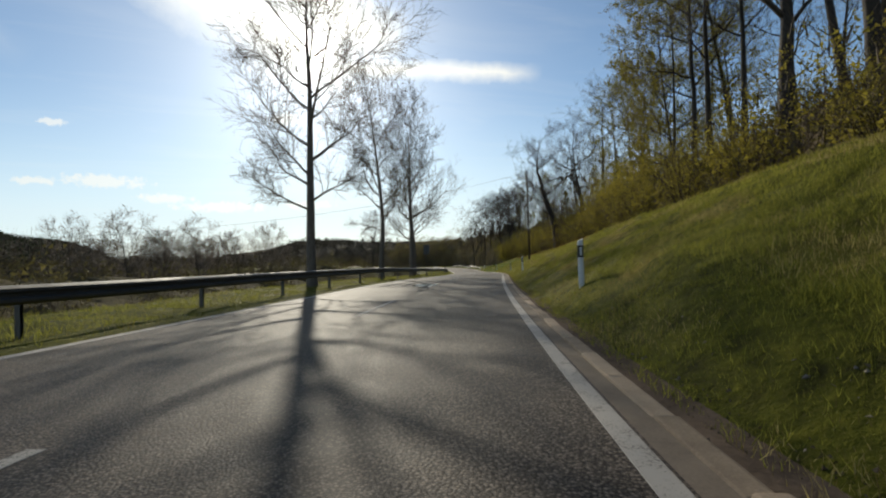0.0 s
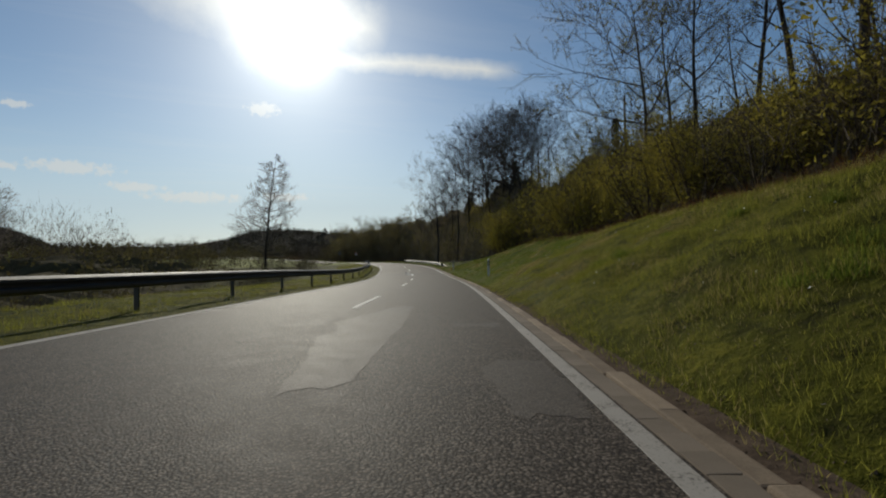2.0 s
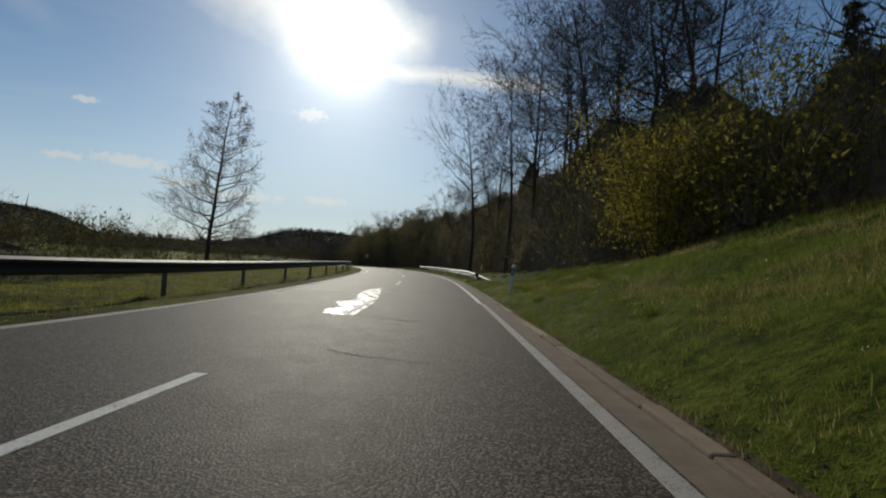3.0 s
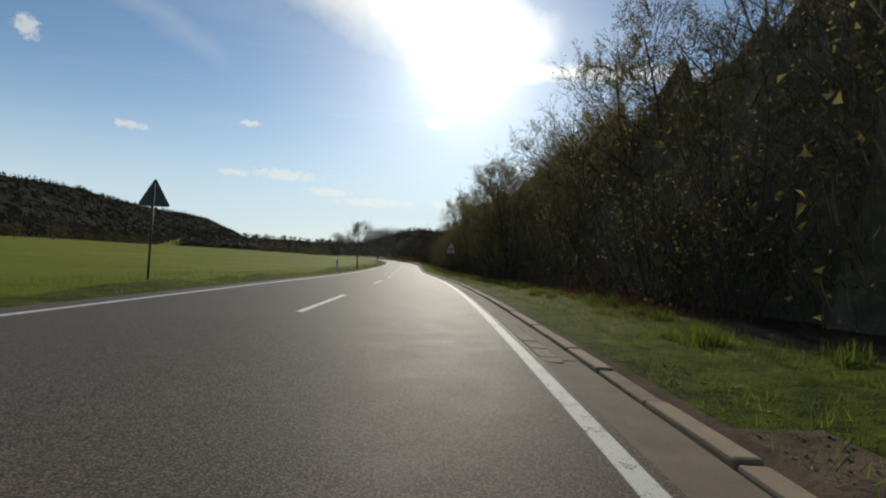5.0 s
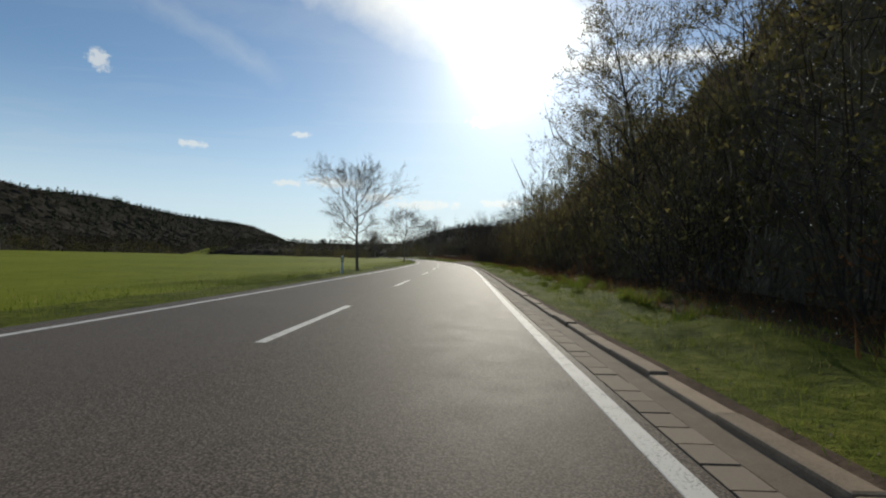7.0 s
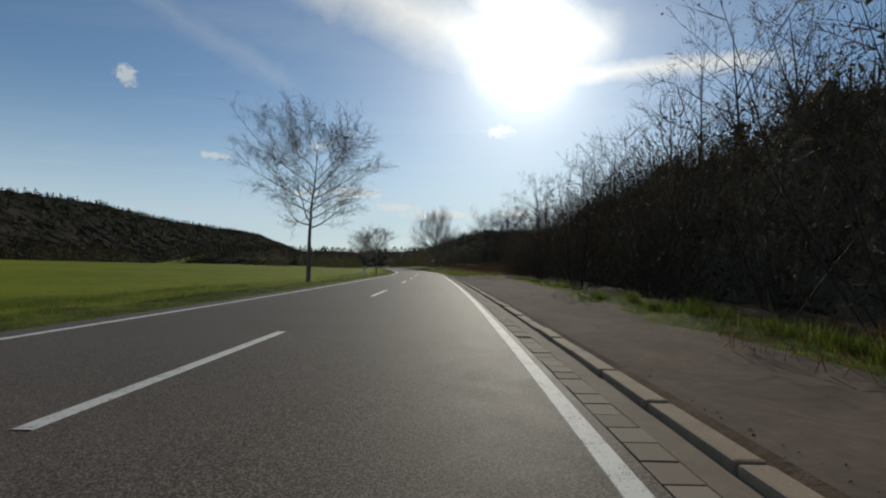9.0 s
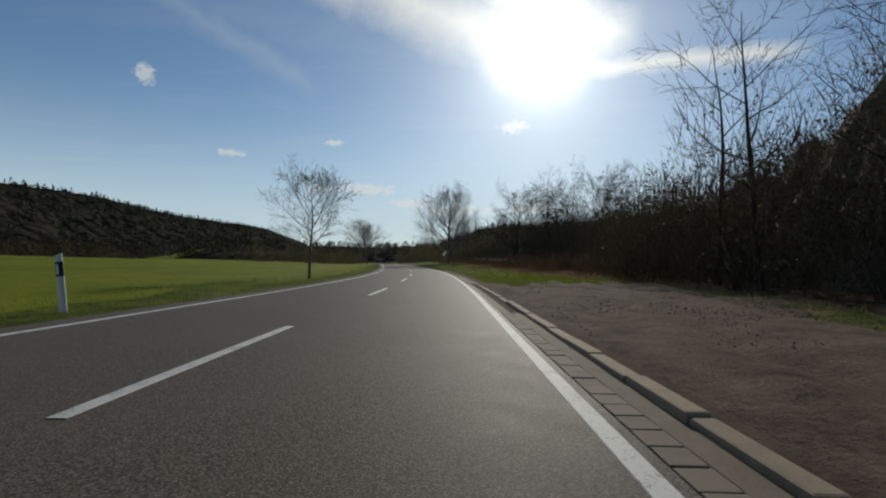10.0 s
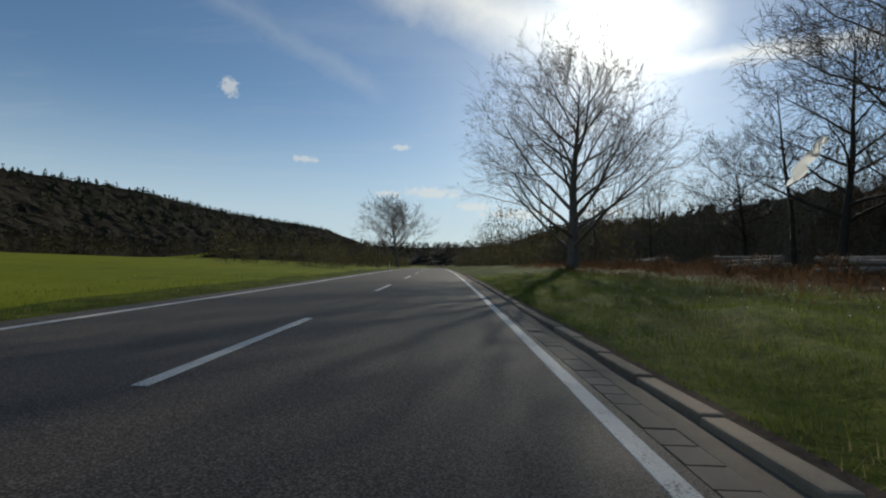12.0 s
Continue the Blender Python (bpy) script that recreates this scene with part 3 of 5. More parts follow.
def rail_post_mesh(height):
    bm = bmesh.new()
    box(bm, (0.10, 0.005, height + 0.4), (0, 0.027, (height - 0.4) / 2))
    box(bm, (0.10, 0.005, height + 0.4), (0, -0.027, (height - 0.4) / 2))
    box(bm, (0.006, 0.05, height + 0.4), (-0.047, 0, (height - 0.4) / 2))
    return finish(bm, "post", M_STEEL)


def spacer_mesh():
    bm = bmesh.new()
    box(bm, (0.12, 0.09, 0.2), (0, 0, 0))
    return finish(bm, "spacer", M_STEEL, 0.012)


RAILPOST, SPACER = rail_post_mesh(0.74), spacer_mesh()


def crash_barrier(a, b, off, top, label, flare=0.0, first=None):
    thing = tagged(new("crash_barrier"), label, "barrier")
    part("beam", barrier_beam(a, b, off, top, flare), thing)
    side = -1 if off < 0 else 1
    for s in np.arange(first if first is not None else a + 2, b, 4.9):
        part("post", RAILPOST, thing, m=standing(float(s), off + side * 0.17, top - 0.76))
        part("spacer", SPACER, thing, m=standing(float(s), off + side * 0.06, top - 0.155))
    return thing


crash_barrier(-60, 150, -4.8, 0.86, "long galvanised steel crash barrier on posts", first=-60 + (90.0 + 60) % 4.9)
crash_barrier(124, 160, 4.3, 0.66, "short galvanised crash barrier with a flared end", 0.9)

# ---------------------------------------------------------------- delineator posts
def delineator(s, off, lean, label):
    thing = new("delineator_post")
    tagged(thing, label, "roadside post", "delineator posts")
    bm = bmesh.new()
    r = bmesh.ops.create_cone(bm, segments=12, radius1=0.062, radius2=0.058, depth=1.25, cap_ends=True)
    bmesh.ops.transform(bm, matrix=Matrix.Translation((0, 0, 0.405)) @ Matrix.Diagonal((1.0, 0.72, 1, 1)), verts=r["verts"])
    for v in bm.verts:
        if v.co.z > 1.0:
            v.co.z += v.co.x * 0.5
    part("post", finish(bm, "post", M_WHITE, smooth=False), thing)
    bm = bmesh.new()
    r = bmesh.ops.create_cone(bm, segments=12, radius1=0.0625, radius2=0.0615, depth=0.25, cap_ends=False)
    bmesh.ops.transform(bm, matrix=Matrix.Translation((0, 0, 0.79)) @ Matrix.Diagonal((1.03, 0.76, 1, 1)), verts=r["verts"])
    band = part("band", finish(bm, "band", M_BLACK), thing, "black band")
    bm = bmesh.new()
    box(bm, (0.045, 0.008, 0.17), (0, -0.049, 0.79))
    part("reflector", finish(bm, "reflector", M_WHITE, 0.003), band, "pale reflector")
    x, y, z = on_land(s, off, -0.06)
    thing.matrix_basis = pose(x, y, z, 0, lean, heading(s))
    return thing


for s in (9.8, 32.8, 59.5, 90.3, 115.2):
    delineator(s, 4.45, 0.0 if s != 115.2 else 3.0, "white plastic delineator post with black band on the grass bank")
for s, off, lean in ((204.5, -4.3, 0), (255.0, -4.3, 0), (336.7, -4.3, -8), (458.0, -4.6, 0)):
    delineator(s, off, lean, "white plastic delineator post with black band beside the meadow")

# ---------------------------------------------------------------- trees
def tube(V, F, path, sides):
    """A tapering tube through (place, radius) pairs, drawn to a point when the last radius is 0."""
    base = len(V)
    for i, (p, r) in enumerate(path):
        d = (path[min(i + 1, len(path) - 1)][0] - path[max(i - 1, 0)][0]).normalized()
        a = d.orthogonal().normalized()
        b = d.cross(a)
        if r <= 0:
            V.append(tuple(p))
            continue
        for k in range(sides):
            t = math.tau * k / sides
            V.append(tuple(p + a * (r * math.cos(t)) + b * (r * math.sin(t))))
    for i in range(len(path) - 1):
        lo, hi = base + i * sides, base + (i + 1) * sides
        if path[i + 1][1] <= 0:
            for k in range(sides):
                F.append((lo + k, lo + (k + 1) % sides, hi))
        else:
            for k in range(sides):
                F.append((lo + k, lo + (k + 1) % sides, hi + (k + 1) % sides, hi + k))


def shoot(rng, p, d, length, r0, r1, steps, wander, lift):
    path, d, p = [(p.copy(), r0)], d.normalized(), p.copy()
    for i in range(steps):
        d = (d + Vector((rng.gauss(0, wander), rng.gauss(0, wander), rng.gauss(0, wander) + lift))).normalized()
        p = p + d * (length / steps)
        path.append((p.copy(), r0 + (r1 - r0) * (i + 1) / steps))
    return path


def along(path, t):
    u = t * (len(path) - 1)
    k = min(int(u), len(path) - 2)
    f = u - k
    return path[k][0].lerp(path[k + 1][0], f), path[k][1] * (1 - f) + path[k + 1][1] * f, (path[k + 1][0] - path[k][0]).normalized()


def leaf(V, F, rng, p, size):
    a = Vector((rng.gauss(0, 1), rng.gauss(0, 1), rng.gauss(0, 1))).normalized()
    b = a.orthogonal().normalized()
    b.rotate(Matrix.Rotation(rng.uniform(0, 6.28), 3, a))
    c = a.cross(b)
    k = len(V)
    for u, v in ((-0.55, 0), (0.15, 0.42), (0.45, -0.38)):
        V.append(tuple(p + b * (u * size) + c * (v * size)))
    F.append((k, k + 1, k + 2))


TWIG = 0.011


def tree_meshes(seed, H=14.0, r=0.2, clear=0.3, limbs=14, reach=0.42, rise=0.5, subs=6, twigs=4, fine=2, leaves=0, leaf_size=0.09, lean=0.02,
                shape="oval", bark=None, twig=None, foliage=None, light=False, crook=0.7):
    """Meshes of one broad-leaved tree: wood, twigs and, where it is in leaf, leaves."""
    rng = random.Random(seed)
    WV, WF, TV, TF, LV, LF = [], [], [], [], [], []
    trunk = shoot(rng, Vector((0, 0, -0.3)), Vector((rng.gauss(0, lean), rng.gauss(0, lean), 1)), H * 0.97, r, 0.012, 9 if light else 14, (0.06 if light else 0.05) * crook, 0.03)
    trunk[0] = (trunk[0][0], r * 1.35)
    tube(WV, WF, trunk, 6 if light else 8)
    for i in range(limbs):
        t = clear + (0.97 - clear) * ((i + rng.random() * 0.7) / limbs)
        p, pr, d = along(trunk, t)
        u = (t - clear) / (1 - clear)
        size = {"oval": 0.45 + 1.1 * math.sin(math.pi * min(1, u * 0.85 + 0.12)) * 0.8, "cone": 1.15 - 0.95 * u, "dome": 1.1 - 0.68 * u, "wide": 1.15 - 0.6 * u * u,
                "vase": 0.75 + 0.3 * math.sin(math.pi * u)}[shape]
        L = H * reach * size * rng.uniform(0.75, 1.2)
        ang = 2.4 * i + rng.uniform(-0.5, 0.5)
        up = rise * (0.6 + 0.9 * u) + rng.uniform(-0.15, 0.15)
        path = shoot(rng, p, Vector((math.cos(ang), math.sin(ang), up)), L, min(pr * 0.6, 0.022 + L * 0.014), 0.008, 5 if light else 7, 0.13 * crook, 0.05 if rise > 0.2 else -0.01)
        tube(WV, WF, path, 4 if light else 5)
        for j in range(subs):
            q, qr, qd = along(path, 0.25 + 0.73 * (j + rng.random()) / subs)
            side = qd.orthogonal().normalized()
            side.rotate(Matrix.Rotation(rng.uniform(0, 6.28), 3, qd))
            sl = L * rng.uniform(0.3, 0.52) * (1.15 - 0.5 * j / subs)
            sub = shoot(rng, q, qd * 0.75 + side * 0.8 + Vector((0, 0, 0.2)), sl, max(qr * 0.55, 0.009), 0.005, 1 if light else 4, 0.15 * crook, 0.05)
            tube(WV, WF, sub, 3)
            for k in range(twigs):
                a, ar, ad = along(sub, 0.2 + 0.8 * (k + rng.random()) / twigs)
                side = ad.orthogonal().normalized()
                side.rotate(Matrix.Rotation(rng.uniform(0, 6.28), 3, ad))
                tl = sl * rng.uniform(0.45, 0.85)
                tw = shoot(rng, a, ad * 0.8 + side * 0.75 + Vector((0, 0, 0.15)), tl, TWIG, 0.0, 1 if light else 2, 0.14 * crook, 0.04)
                tube(TV, TF, tw, 3)
                for m in range(fine):
                    b, br, bd = along(tw, rng.uniform(0.15, 0.9))
                    side = bd.orthogonal().normalized()
                    side.rotate(Matrix.Rotation(rng.uniform(0, 6.28), 3, bd))
                    tube(TV, TF, [(b, TWIG * 0.8), (b + (bd + side * 0.9).normalized() * tl * rng.uniform(0.3, 0.6), 0.0)], 3)
                for m in range(leaves):
                    b = along(tw, rng.uniform(0.1, 1.0))[0]
                    leaf(LV, LF, rng, b + Vector((rng.gauss(0, 0.08), rng.gauss(0, 0.08), rng.gauss(0, 0.08))), leaf_size * rng.uniform(0.6, 1.3))
    out = [("trunk", mesh("trunk", WV, WF, [bark or M_BARK], smooth=True)), ("crown", mesh("crown", TV, TF, [twig or M_TWIG]))]
    if LF:
        out.append(("foliage", mesh("foliage", LV, LF, [foliage or M_SPRING])))
    return out


def bush_meshes(seed, H=3.0, W=1.6, stems=14, leaves=900, leaf_size=0.13, foliage=None, twig=None, shoots=9):
    rng = random.Random(seed)
    V, F, LV, LF = [], [], [], []
    tips = []
    for i in range(stems):
        a = rng.uniform(0, 6.28)
        out = rng.uniform(0.1, 1.0)
        path = shoot(rng, Vector((math.cos(a) * W * 0.2 * out, math.sin(a) * W * 0.2 * out, -0.15)), Vector((math.cos(a) * out * W / H * 1.2, math.sin(a) * out * W / H * 1.2, 1)),
                     H * rng.uniform(0.65, 1.05), 0.025, 0.006, 4, 0.12, 0.02)
        tube(V, F, path, 3)
        for j in range(shoots):
            p, r, d = along(path, 0.15 + 0.85 * rng.random())
            side = d.orthogonal().normalized()
            side.rotate(Matrix.Rotation(rng.uniform(0, 6.28), 3, d))
            tw = shoot(rng, p, d * 0.6 + side, H * rng.uniform(0.12, 0.3), 0.011, 0.0, 1, 0.2, 0.05)
            tube(V, F, tw, 3)
            tips.append(tw)
            for k in range(1):
                b, br, bd = along(tw, rng.uniform(0.2, 0.9))
                side = bd.orthogonal().normalized()
                side.rotate(Matrix.Rotation(rng.uniform(0, 6.28), 3, bd))
                tube(V, F, [(b, 0.007), (b + (bd + side).normalized() * H * rng.uniform(0.05, 0.13), 0.0)], 3)
    for i in range(leaves):
        b = along(rng.choice(tips), rng.random())[0]
        s = H * 0.045
        leaf(LV, LF, rng, b + Vector((rng.gauss(0, s), rng.gauss(0, s), rng.gauss(0, s))), leaf_size * rng.uniform(0.6, 1.4))
    out = [("branchwork", mesh("branchwork", V, F, [twig or M_DARKTWIG]))]
    if LF:
        out.append(("foliage", mesh("foliage", LV, LF, [foliage or M_BUSH])))
    return out


def fir_meshes(seed, H=14.0):
    rng = random.Random(seed)
    V, F, LV, LF = [], [], [], []
    trunk = shoot(rng, Vector((0, 0, -0.3)), Vector((0, 0, 1)), H, H * 0.014, 0.01, 8, 0.01, 0.0)
    tube(V, F, trunk, 7)
    n = int(H * 9)
    for i in range(n):
        t = 0.12 + 0.87 * i / n
        p = along(trunk, t)[0]
        a = 2.4 * i
        L = H * 0.2 * (1.02 - t) + 0.25
        path = shoot(rng, p, Vector((math.cos(a), math.sin(a), 0.15)), L * rng.uniform(0.8, 1.15), 0.02, 0.004, 3, 0.08, -0.09)
        tube(V, F, path, 3)
        for k in range(10):
            b = along(path, 0.15 + 0.85 * k / 9)[0]
            leaf(LV, LF, rng, b + Vector((rng.gauss(0, 0.1), rng.gauss(0, 0.1), rng.gauss(-0.06, 0.06))), rng.uniform(0.22, 0.5))
    return [("trunk", mesh("trunk", V, F, [M_DARKBARK], smooth=True)), ("needles", mesh("needles", LV, LF, [M_FIR]))]


def plant(name, parts, m, label, category, group=""):
    thing = new(name)
    for nm, me in parts:
        ob = part(nm, me, thing)
        if nm != "trunk":
            tagged(ob, kind="stuff")
    thing.matrix_basis = m
    return tagged(thing, label, category, group)


def at_land(s, off, turn=0.0, scale=1.0, dz=-0.05, lean=0.0):
    x, y, z = on_land(s, off, dz)
    return pose(x, y, z, lean, 0, turn) @ Matrix.Diagonal((scale, scale, scale, 1))


# the single trees along the road
A = tree_meshes(11, 18.5, 0.26, 0.22, 20, 0.23, 0.55, 13, 9, 4, shape="oval")
B = tree_meshes(12, 15.5, 0.22, 0.26, 20, 0.28, 0.75, 11, 8, 4, shape="vase")
plant("roadside_tree", A, at_land(23.4, -6.6, 180), "tall bare tree with spreading limbs behind the barrier", "tree", "roadside trees")
plant("roadside_tree", B, at_land(38.2, -6.8, 120, 1.05), "tall bare tree with upright limbs behind the barrier", "tree", "roadside trees")
C = tree_meshes(13, 15.0, 0.27, 0.25, 18, 0.33, 1.0, 10, 8, 4, shape="vase", lean=0.01)
plant("roadside_tree", C, at_land(44.9, -5.5, 150), "tall bare tree with a forked crown behind the barrier", "tree", "roadside trees")
D = tree_meshes(14, 14.0, 0.18, 0.34, 17, 0.24, 0.5, 10, 6, 4, shape="wide", lean=0.01)
plant("roadside_tree", D, at_land(72.0, -8.9, 210, 1.22), "slim bare tree with few wide limbs behind the barrier", "tree", "roadside trees")
TWIG = 0.02
ALDER = tree_meshes(15, 19.0, 0.24, 0.12, 46, 0.27, 0.25, 8, 5, 3, shape="cone", bark=M_DARKBARK)
plant("alder_tree", ALDER, at_land(163.0, -22.0, 0, 1.17), "bare cone-shaped alder standing in the valley meadow", "tree", "valley trees")
TWIG = 0.009
YOUNG = tree_meshes(16, 6.2, 0.12, 0.32, 17, 0.43, 0.72, 11, 7, 4, shape="dome", lean=0.04, crook=0.45)
plant("meadow_tree", YOUNG, at_land(225.2, -4.6, 60, 0.9), "small bare young tree with a crooked trunk at the meadow's edge", "tree", "meadow trees")
YOUNG2 = tree_meshes(17, 7.0, 0.12, 0.3, 18, 0.36, 0.55, 9, 6, 4, shape="oval", crook=0.5)
plant("meadow_tree", YOUNG2, at_land(260.1, -4.6, 0, 0.92), "small bare young tree at the meadow's edge", "tree", "meadow trees")
BROAD = tree_meshes(18, 9.3, 0.16, 0.41, 22, 0.38, 0.6, 10, 8, 4, shape="oval")
plant("meadow_tree", BROAD, at_land(322.5, -5.8, 0, 0.94), "bare roadside tree with a broad round crown at the meadow's edge", "tree", "meadow trees")
plant("meadow_tree", YOUNG2, at_land(355.8, -5.4, 80, 0.8), "slender bare young tree at the meadow's edge", "tree", "meadow trees")
FAR = tree_meshes(23, 14, 0.2, 0.25, 14, 0.3, 0.6, 6, 5, 1, shape="oval", light=True)
for s, o, k in ((470, -7.5, 1.1), (300, -150, 1.5), (410, -140, 1.4)):
    plant("meadow_tree", FAR, at_land(s, o, s, k * 0.5), "bare tree standing by the meadow", "tree", "meadow trees")
TWIG = 0.010
OAK = tree_meshes(19, 14.6, 0.42, 0.10, 34, 0.62, 0.8, 11, 8, 4, shape="dome")
plant("oak_tree", OAK, at_land(430.4, 11.1, 180, 0.96), "large spreading bare tree beside the road", "tree")
TWIG = 0.016
ROUND = tree_meshes(24, 10.5, 0.32, 0.16, 26, 0.66, 0.95, 9, 7, 3, shape="dome", light=True)
plant("oak_tree", ROUND, at_land(501, -7.0, 130, 1.3), "round bare tree beside the far road", "tree")
TWIG = 0.012
SIDE = tree_meshes(20, 12.0, 0.2, 0.2, 20, 0.42, 0.6, 9, 6, 3, shape="wide", bark=M_DARKBARK, twig=M_DARKTWIG)
plant("clearing_tree", D, at_land(403.4, 8.8, 75, 0.52), "bare young tree standing alone on the verge", "tree", "clearing trees")
for s, o, k, turn in ((422.0, 23.0, 1.2, 30), (436.0, 27.0, 0.9, 120), (388.5, 24.5, 1.05, 10), (409.5, 28.0, 1.05, 200)):
    plant("clearing_tree", SIDE, at_land(s, o, turn, k), "bare wide-crowned tree at the clearing", "tree", "clearing trees")

# ---------------------------------------------------------------- woods
TWIG = 0.026
VALLEY = tree_meshes(66, 12, 0.17, 0.22, 15, 0.28, 0.6, 8, 5, 2, shape="oval", light=True, bark=M_DARKBARK, twig=M_TWIG)
TWIG = 0.013
BUSHES = [bush_meshes(31, 3.2, 2.0, 13, 1700, 0.05, M_BUSH), bush_meshes(32, 3.0, 1.8, 12, 1700, 0.05, M_SPRING), bush_meshes(33, 3.4, 2.1, 15, 1200, 0.05, M_BUSH),
          bush_meshes(34, 3.0, 2.0, 12, 1300, 0.05, M_RED)]
TREES = [tree_meshes(41, 14, 0.17, 0.3, 12, 0.25, 0.7, 6, 4, 0, shape="oval", light=True, bark=M_DARKBARK, twig=M_DARKTWIG),
         tree_meshes(42, 13, 0.14, 0.3, 12, 0.24, 0.8, 5, 3, 0, 8, 0.09, shape="vase", light=True, bark=M_DARKBARK, twig=M_DARKTWIG),
         tree_meshes(43, 15, 0.2, 0.35, 12, 0.27, 0.6, 5, 4, 1, 0, shape="wide", light=True, bark=M_DARKBARK, twig=M_DARKTWIG),
         tree_meshes(44, 10, 0.10, 0.2, 12, 0.25, 0.9, 5, 3, 0, 7, 0.08, shape="oval", light=True, bark=M_DARKBARK, twig=M_DARKTWIG, foliage=M_BUSH)]
TALL = [bush_meshes(35, 6.5, 2.6, 14, 1600, 0.06, M_BUSH, shoots=7), bush_meshes(36, 7.0, 2.4, 14, 1600, 0.06, M_SPRING, shoots=7), bush_meshes(37, 6.0, 2.6, 14, 1400, 0.06, M_BUSH, shoots=7),
        bush_meshes(39, 6.5, 2.6, 16, 1200, 0.05, M_DARKLEAF, shoots=9), bush_meshes(40, 6.2, 2.4, 16, 900, 0.05, M_DARKLEAF, shoots=9)]
GOLD = bush_meshes(38, 6.6, 2.9, 18, 11000, 0.10, M_GOLD, shoots=9)
FIR = fir_meshes(51, 13.0)
wood_rng = random.Random(77)
SIZES = (14, 13, 15, 10)


def thicket(s0, s1, o0, o1, count, kinds, h0, h1, label):
    for i in range(count):
        s, o = s0 + (s1 - s0) * (i + wood_rng.random()) / count, wood_rng.uniform(o0, o1)
        k = wood_rng.choice(kinds)
        plant("bush", BUSHES[k], at_land(s, o, wood_rng.uniform(0, 360), wood_rng.uniform(h0, h1) / 3.2), label, "bush", "thicket bushes")


def tall_thicket(s0, s1, o0, o1, count, kinds, h0, h1, label):
    for i in range(count):
        s, o = s0 + (s1 - s0) * (i + wood_rng.random()) / count, wood_rng.uniform(o0, o1)
        k = wood_rng.choice(kinds)
        plant("bush", TALL[k], at_land(s, o, wood_rng.uniform(0, 360), wood_rng.uniform(h0, h1) / 6.5), label, "bush", "thicket bushes")


def stand(s0, s1, o0, o1, count, kinds, h0, h1, label):
    for i in range(count):
        s, o = s0 + (s1 - s0) * (i + wood_rng.random()) / count, wood_rng.uniform(o0, o1)
        k = wood_rng.choice(kinds)
        plant("forest_tree", TREES[k], at_land(s, o, wood_rng.uniform(0, 360), wood_rng.uniform(h0, h1) / SIZES[k], lean=wood_rng.uniform(-3, 3)), label, "tree", "forest trees")


def read_mesh(me):
    v = np.empty(len(me.vertices) * 3, np.float32)
    me.vertices.foreach_get("co", v)
    li = np.empty(len(me.loops), np.int32)
    me.loops.foreach_get("vertex_index", li)
    tot = np.empty(len(me.polygons), np.int32)
    me.polygons.foreach_get("loop_total", tot)
    return v.reshape(-1, 3), li, tot


def joined(name, pieces, label, category):
    """Many plants too far or too dense to tell apart, as one mesh."""
    V, L, T, S, mats, n, cache = [], [], [], [], [], 0, {}
    for parts, m in pieces:
        mat = np.array(m, dtype=np.float32)
        for nm, me in parts:
            if me.name not in cache:
                cache[me.name] = read_mesh(me)
            v, li, tot = cache[me.name]
            if me.materials[0] not in mats:
                mats.append(me.materials[0])
            V.append(v @ mat[:3, :3].T + mat[:3, 3])
            L.append(li + n)
            T.append(tot)
            S.append(np.full(len(tot), mats.index(me.materials[0]), np.int32))
            n += len(v)
    V, L, T, S = np.concatenate(V), np.concatenate(L), np.concatenate(T), np.concatenate(S)
    me = bpy.data.meshes.new(name)
    me.vertices.add(len(V))
    me.vertices.foreach_set("co", V.astype(np.float32).ravel())
    me.loops.add(len(L))
    me.loops.foreach_set("vertex_index", L.astype(np.int32))
    me.polygons.add(len(T))
    me.polygons.foreach_set("loop_start", np.concatenate([[0], np.cumsum(T)[:-1]]).astype(np.int32))
    for m in mats:
        me.materials.append(m)
    me.polygons.foreach_set("material_index", S)
    me.update(calc_edges=True)
    return tagged(new(name, me), label, category, kind="stuff")


def scatter(s0, s1, o0, o1, count, protos, h0, h1):
    out = []
    for i in range(count):
        s, o = s0 + (s1 - s0) * (i + wood_rng.random()) / count, wood_rng.uniform(o0, o1)
        parts, size = wood_rng.choice(protos)
        out.append((parts, at_land(s, o, wood_rng.uniform(0, 360), wood_rng.uniform(h0, h1) / size)))
    return out


# the wooded slope over the grass bank
TWIG = 0.010
BEECH = [tree_meshes(61, 18, 0.24, 0.36, 16, 0.22, 0.75, 7, 5, 2, 7, 0.08, shape="oval", bark=M_DARKBARK, twig=M_DARKTWIG),
         tree_meshes(62, 17, 0.19, 0.42, 13, 0.20, 0.9, 7, 5, 2, 2, 0.07, shape="vase", bark=M_DARKBARK, twig=M_DARKTWIG, lean=0.05),
         tree_meshes(63, 18, 0.36, 0.32, 15, 0.30, 0.6, 8, 5, 2, 0, shape="wide", bark=M_DARKBARK, twig=M_DARKTWIG, crook=1.5),
         tree_meshes(64, 15, 0.13, 0.2, 20, 0.22, 0.5, 8, 6, 1, 20, 0.09, shape="oval", bark=M_DARKBARK, twig=M_DARKTWIG)]
GNARLED = tree_meshes(65, 12.5, 0.38, 0.3, 15, 0.36, 0.35, 9, 6, 2, 0, shape="wide", bark=M_DARKBARK, twig=M_DARKTWIG, crook=2.2)
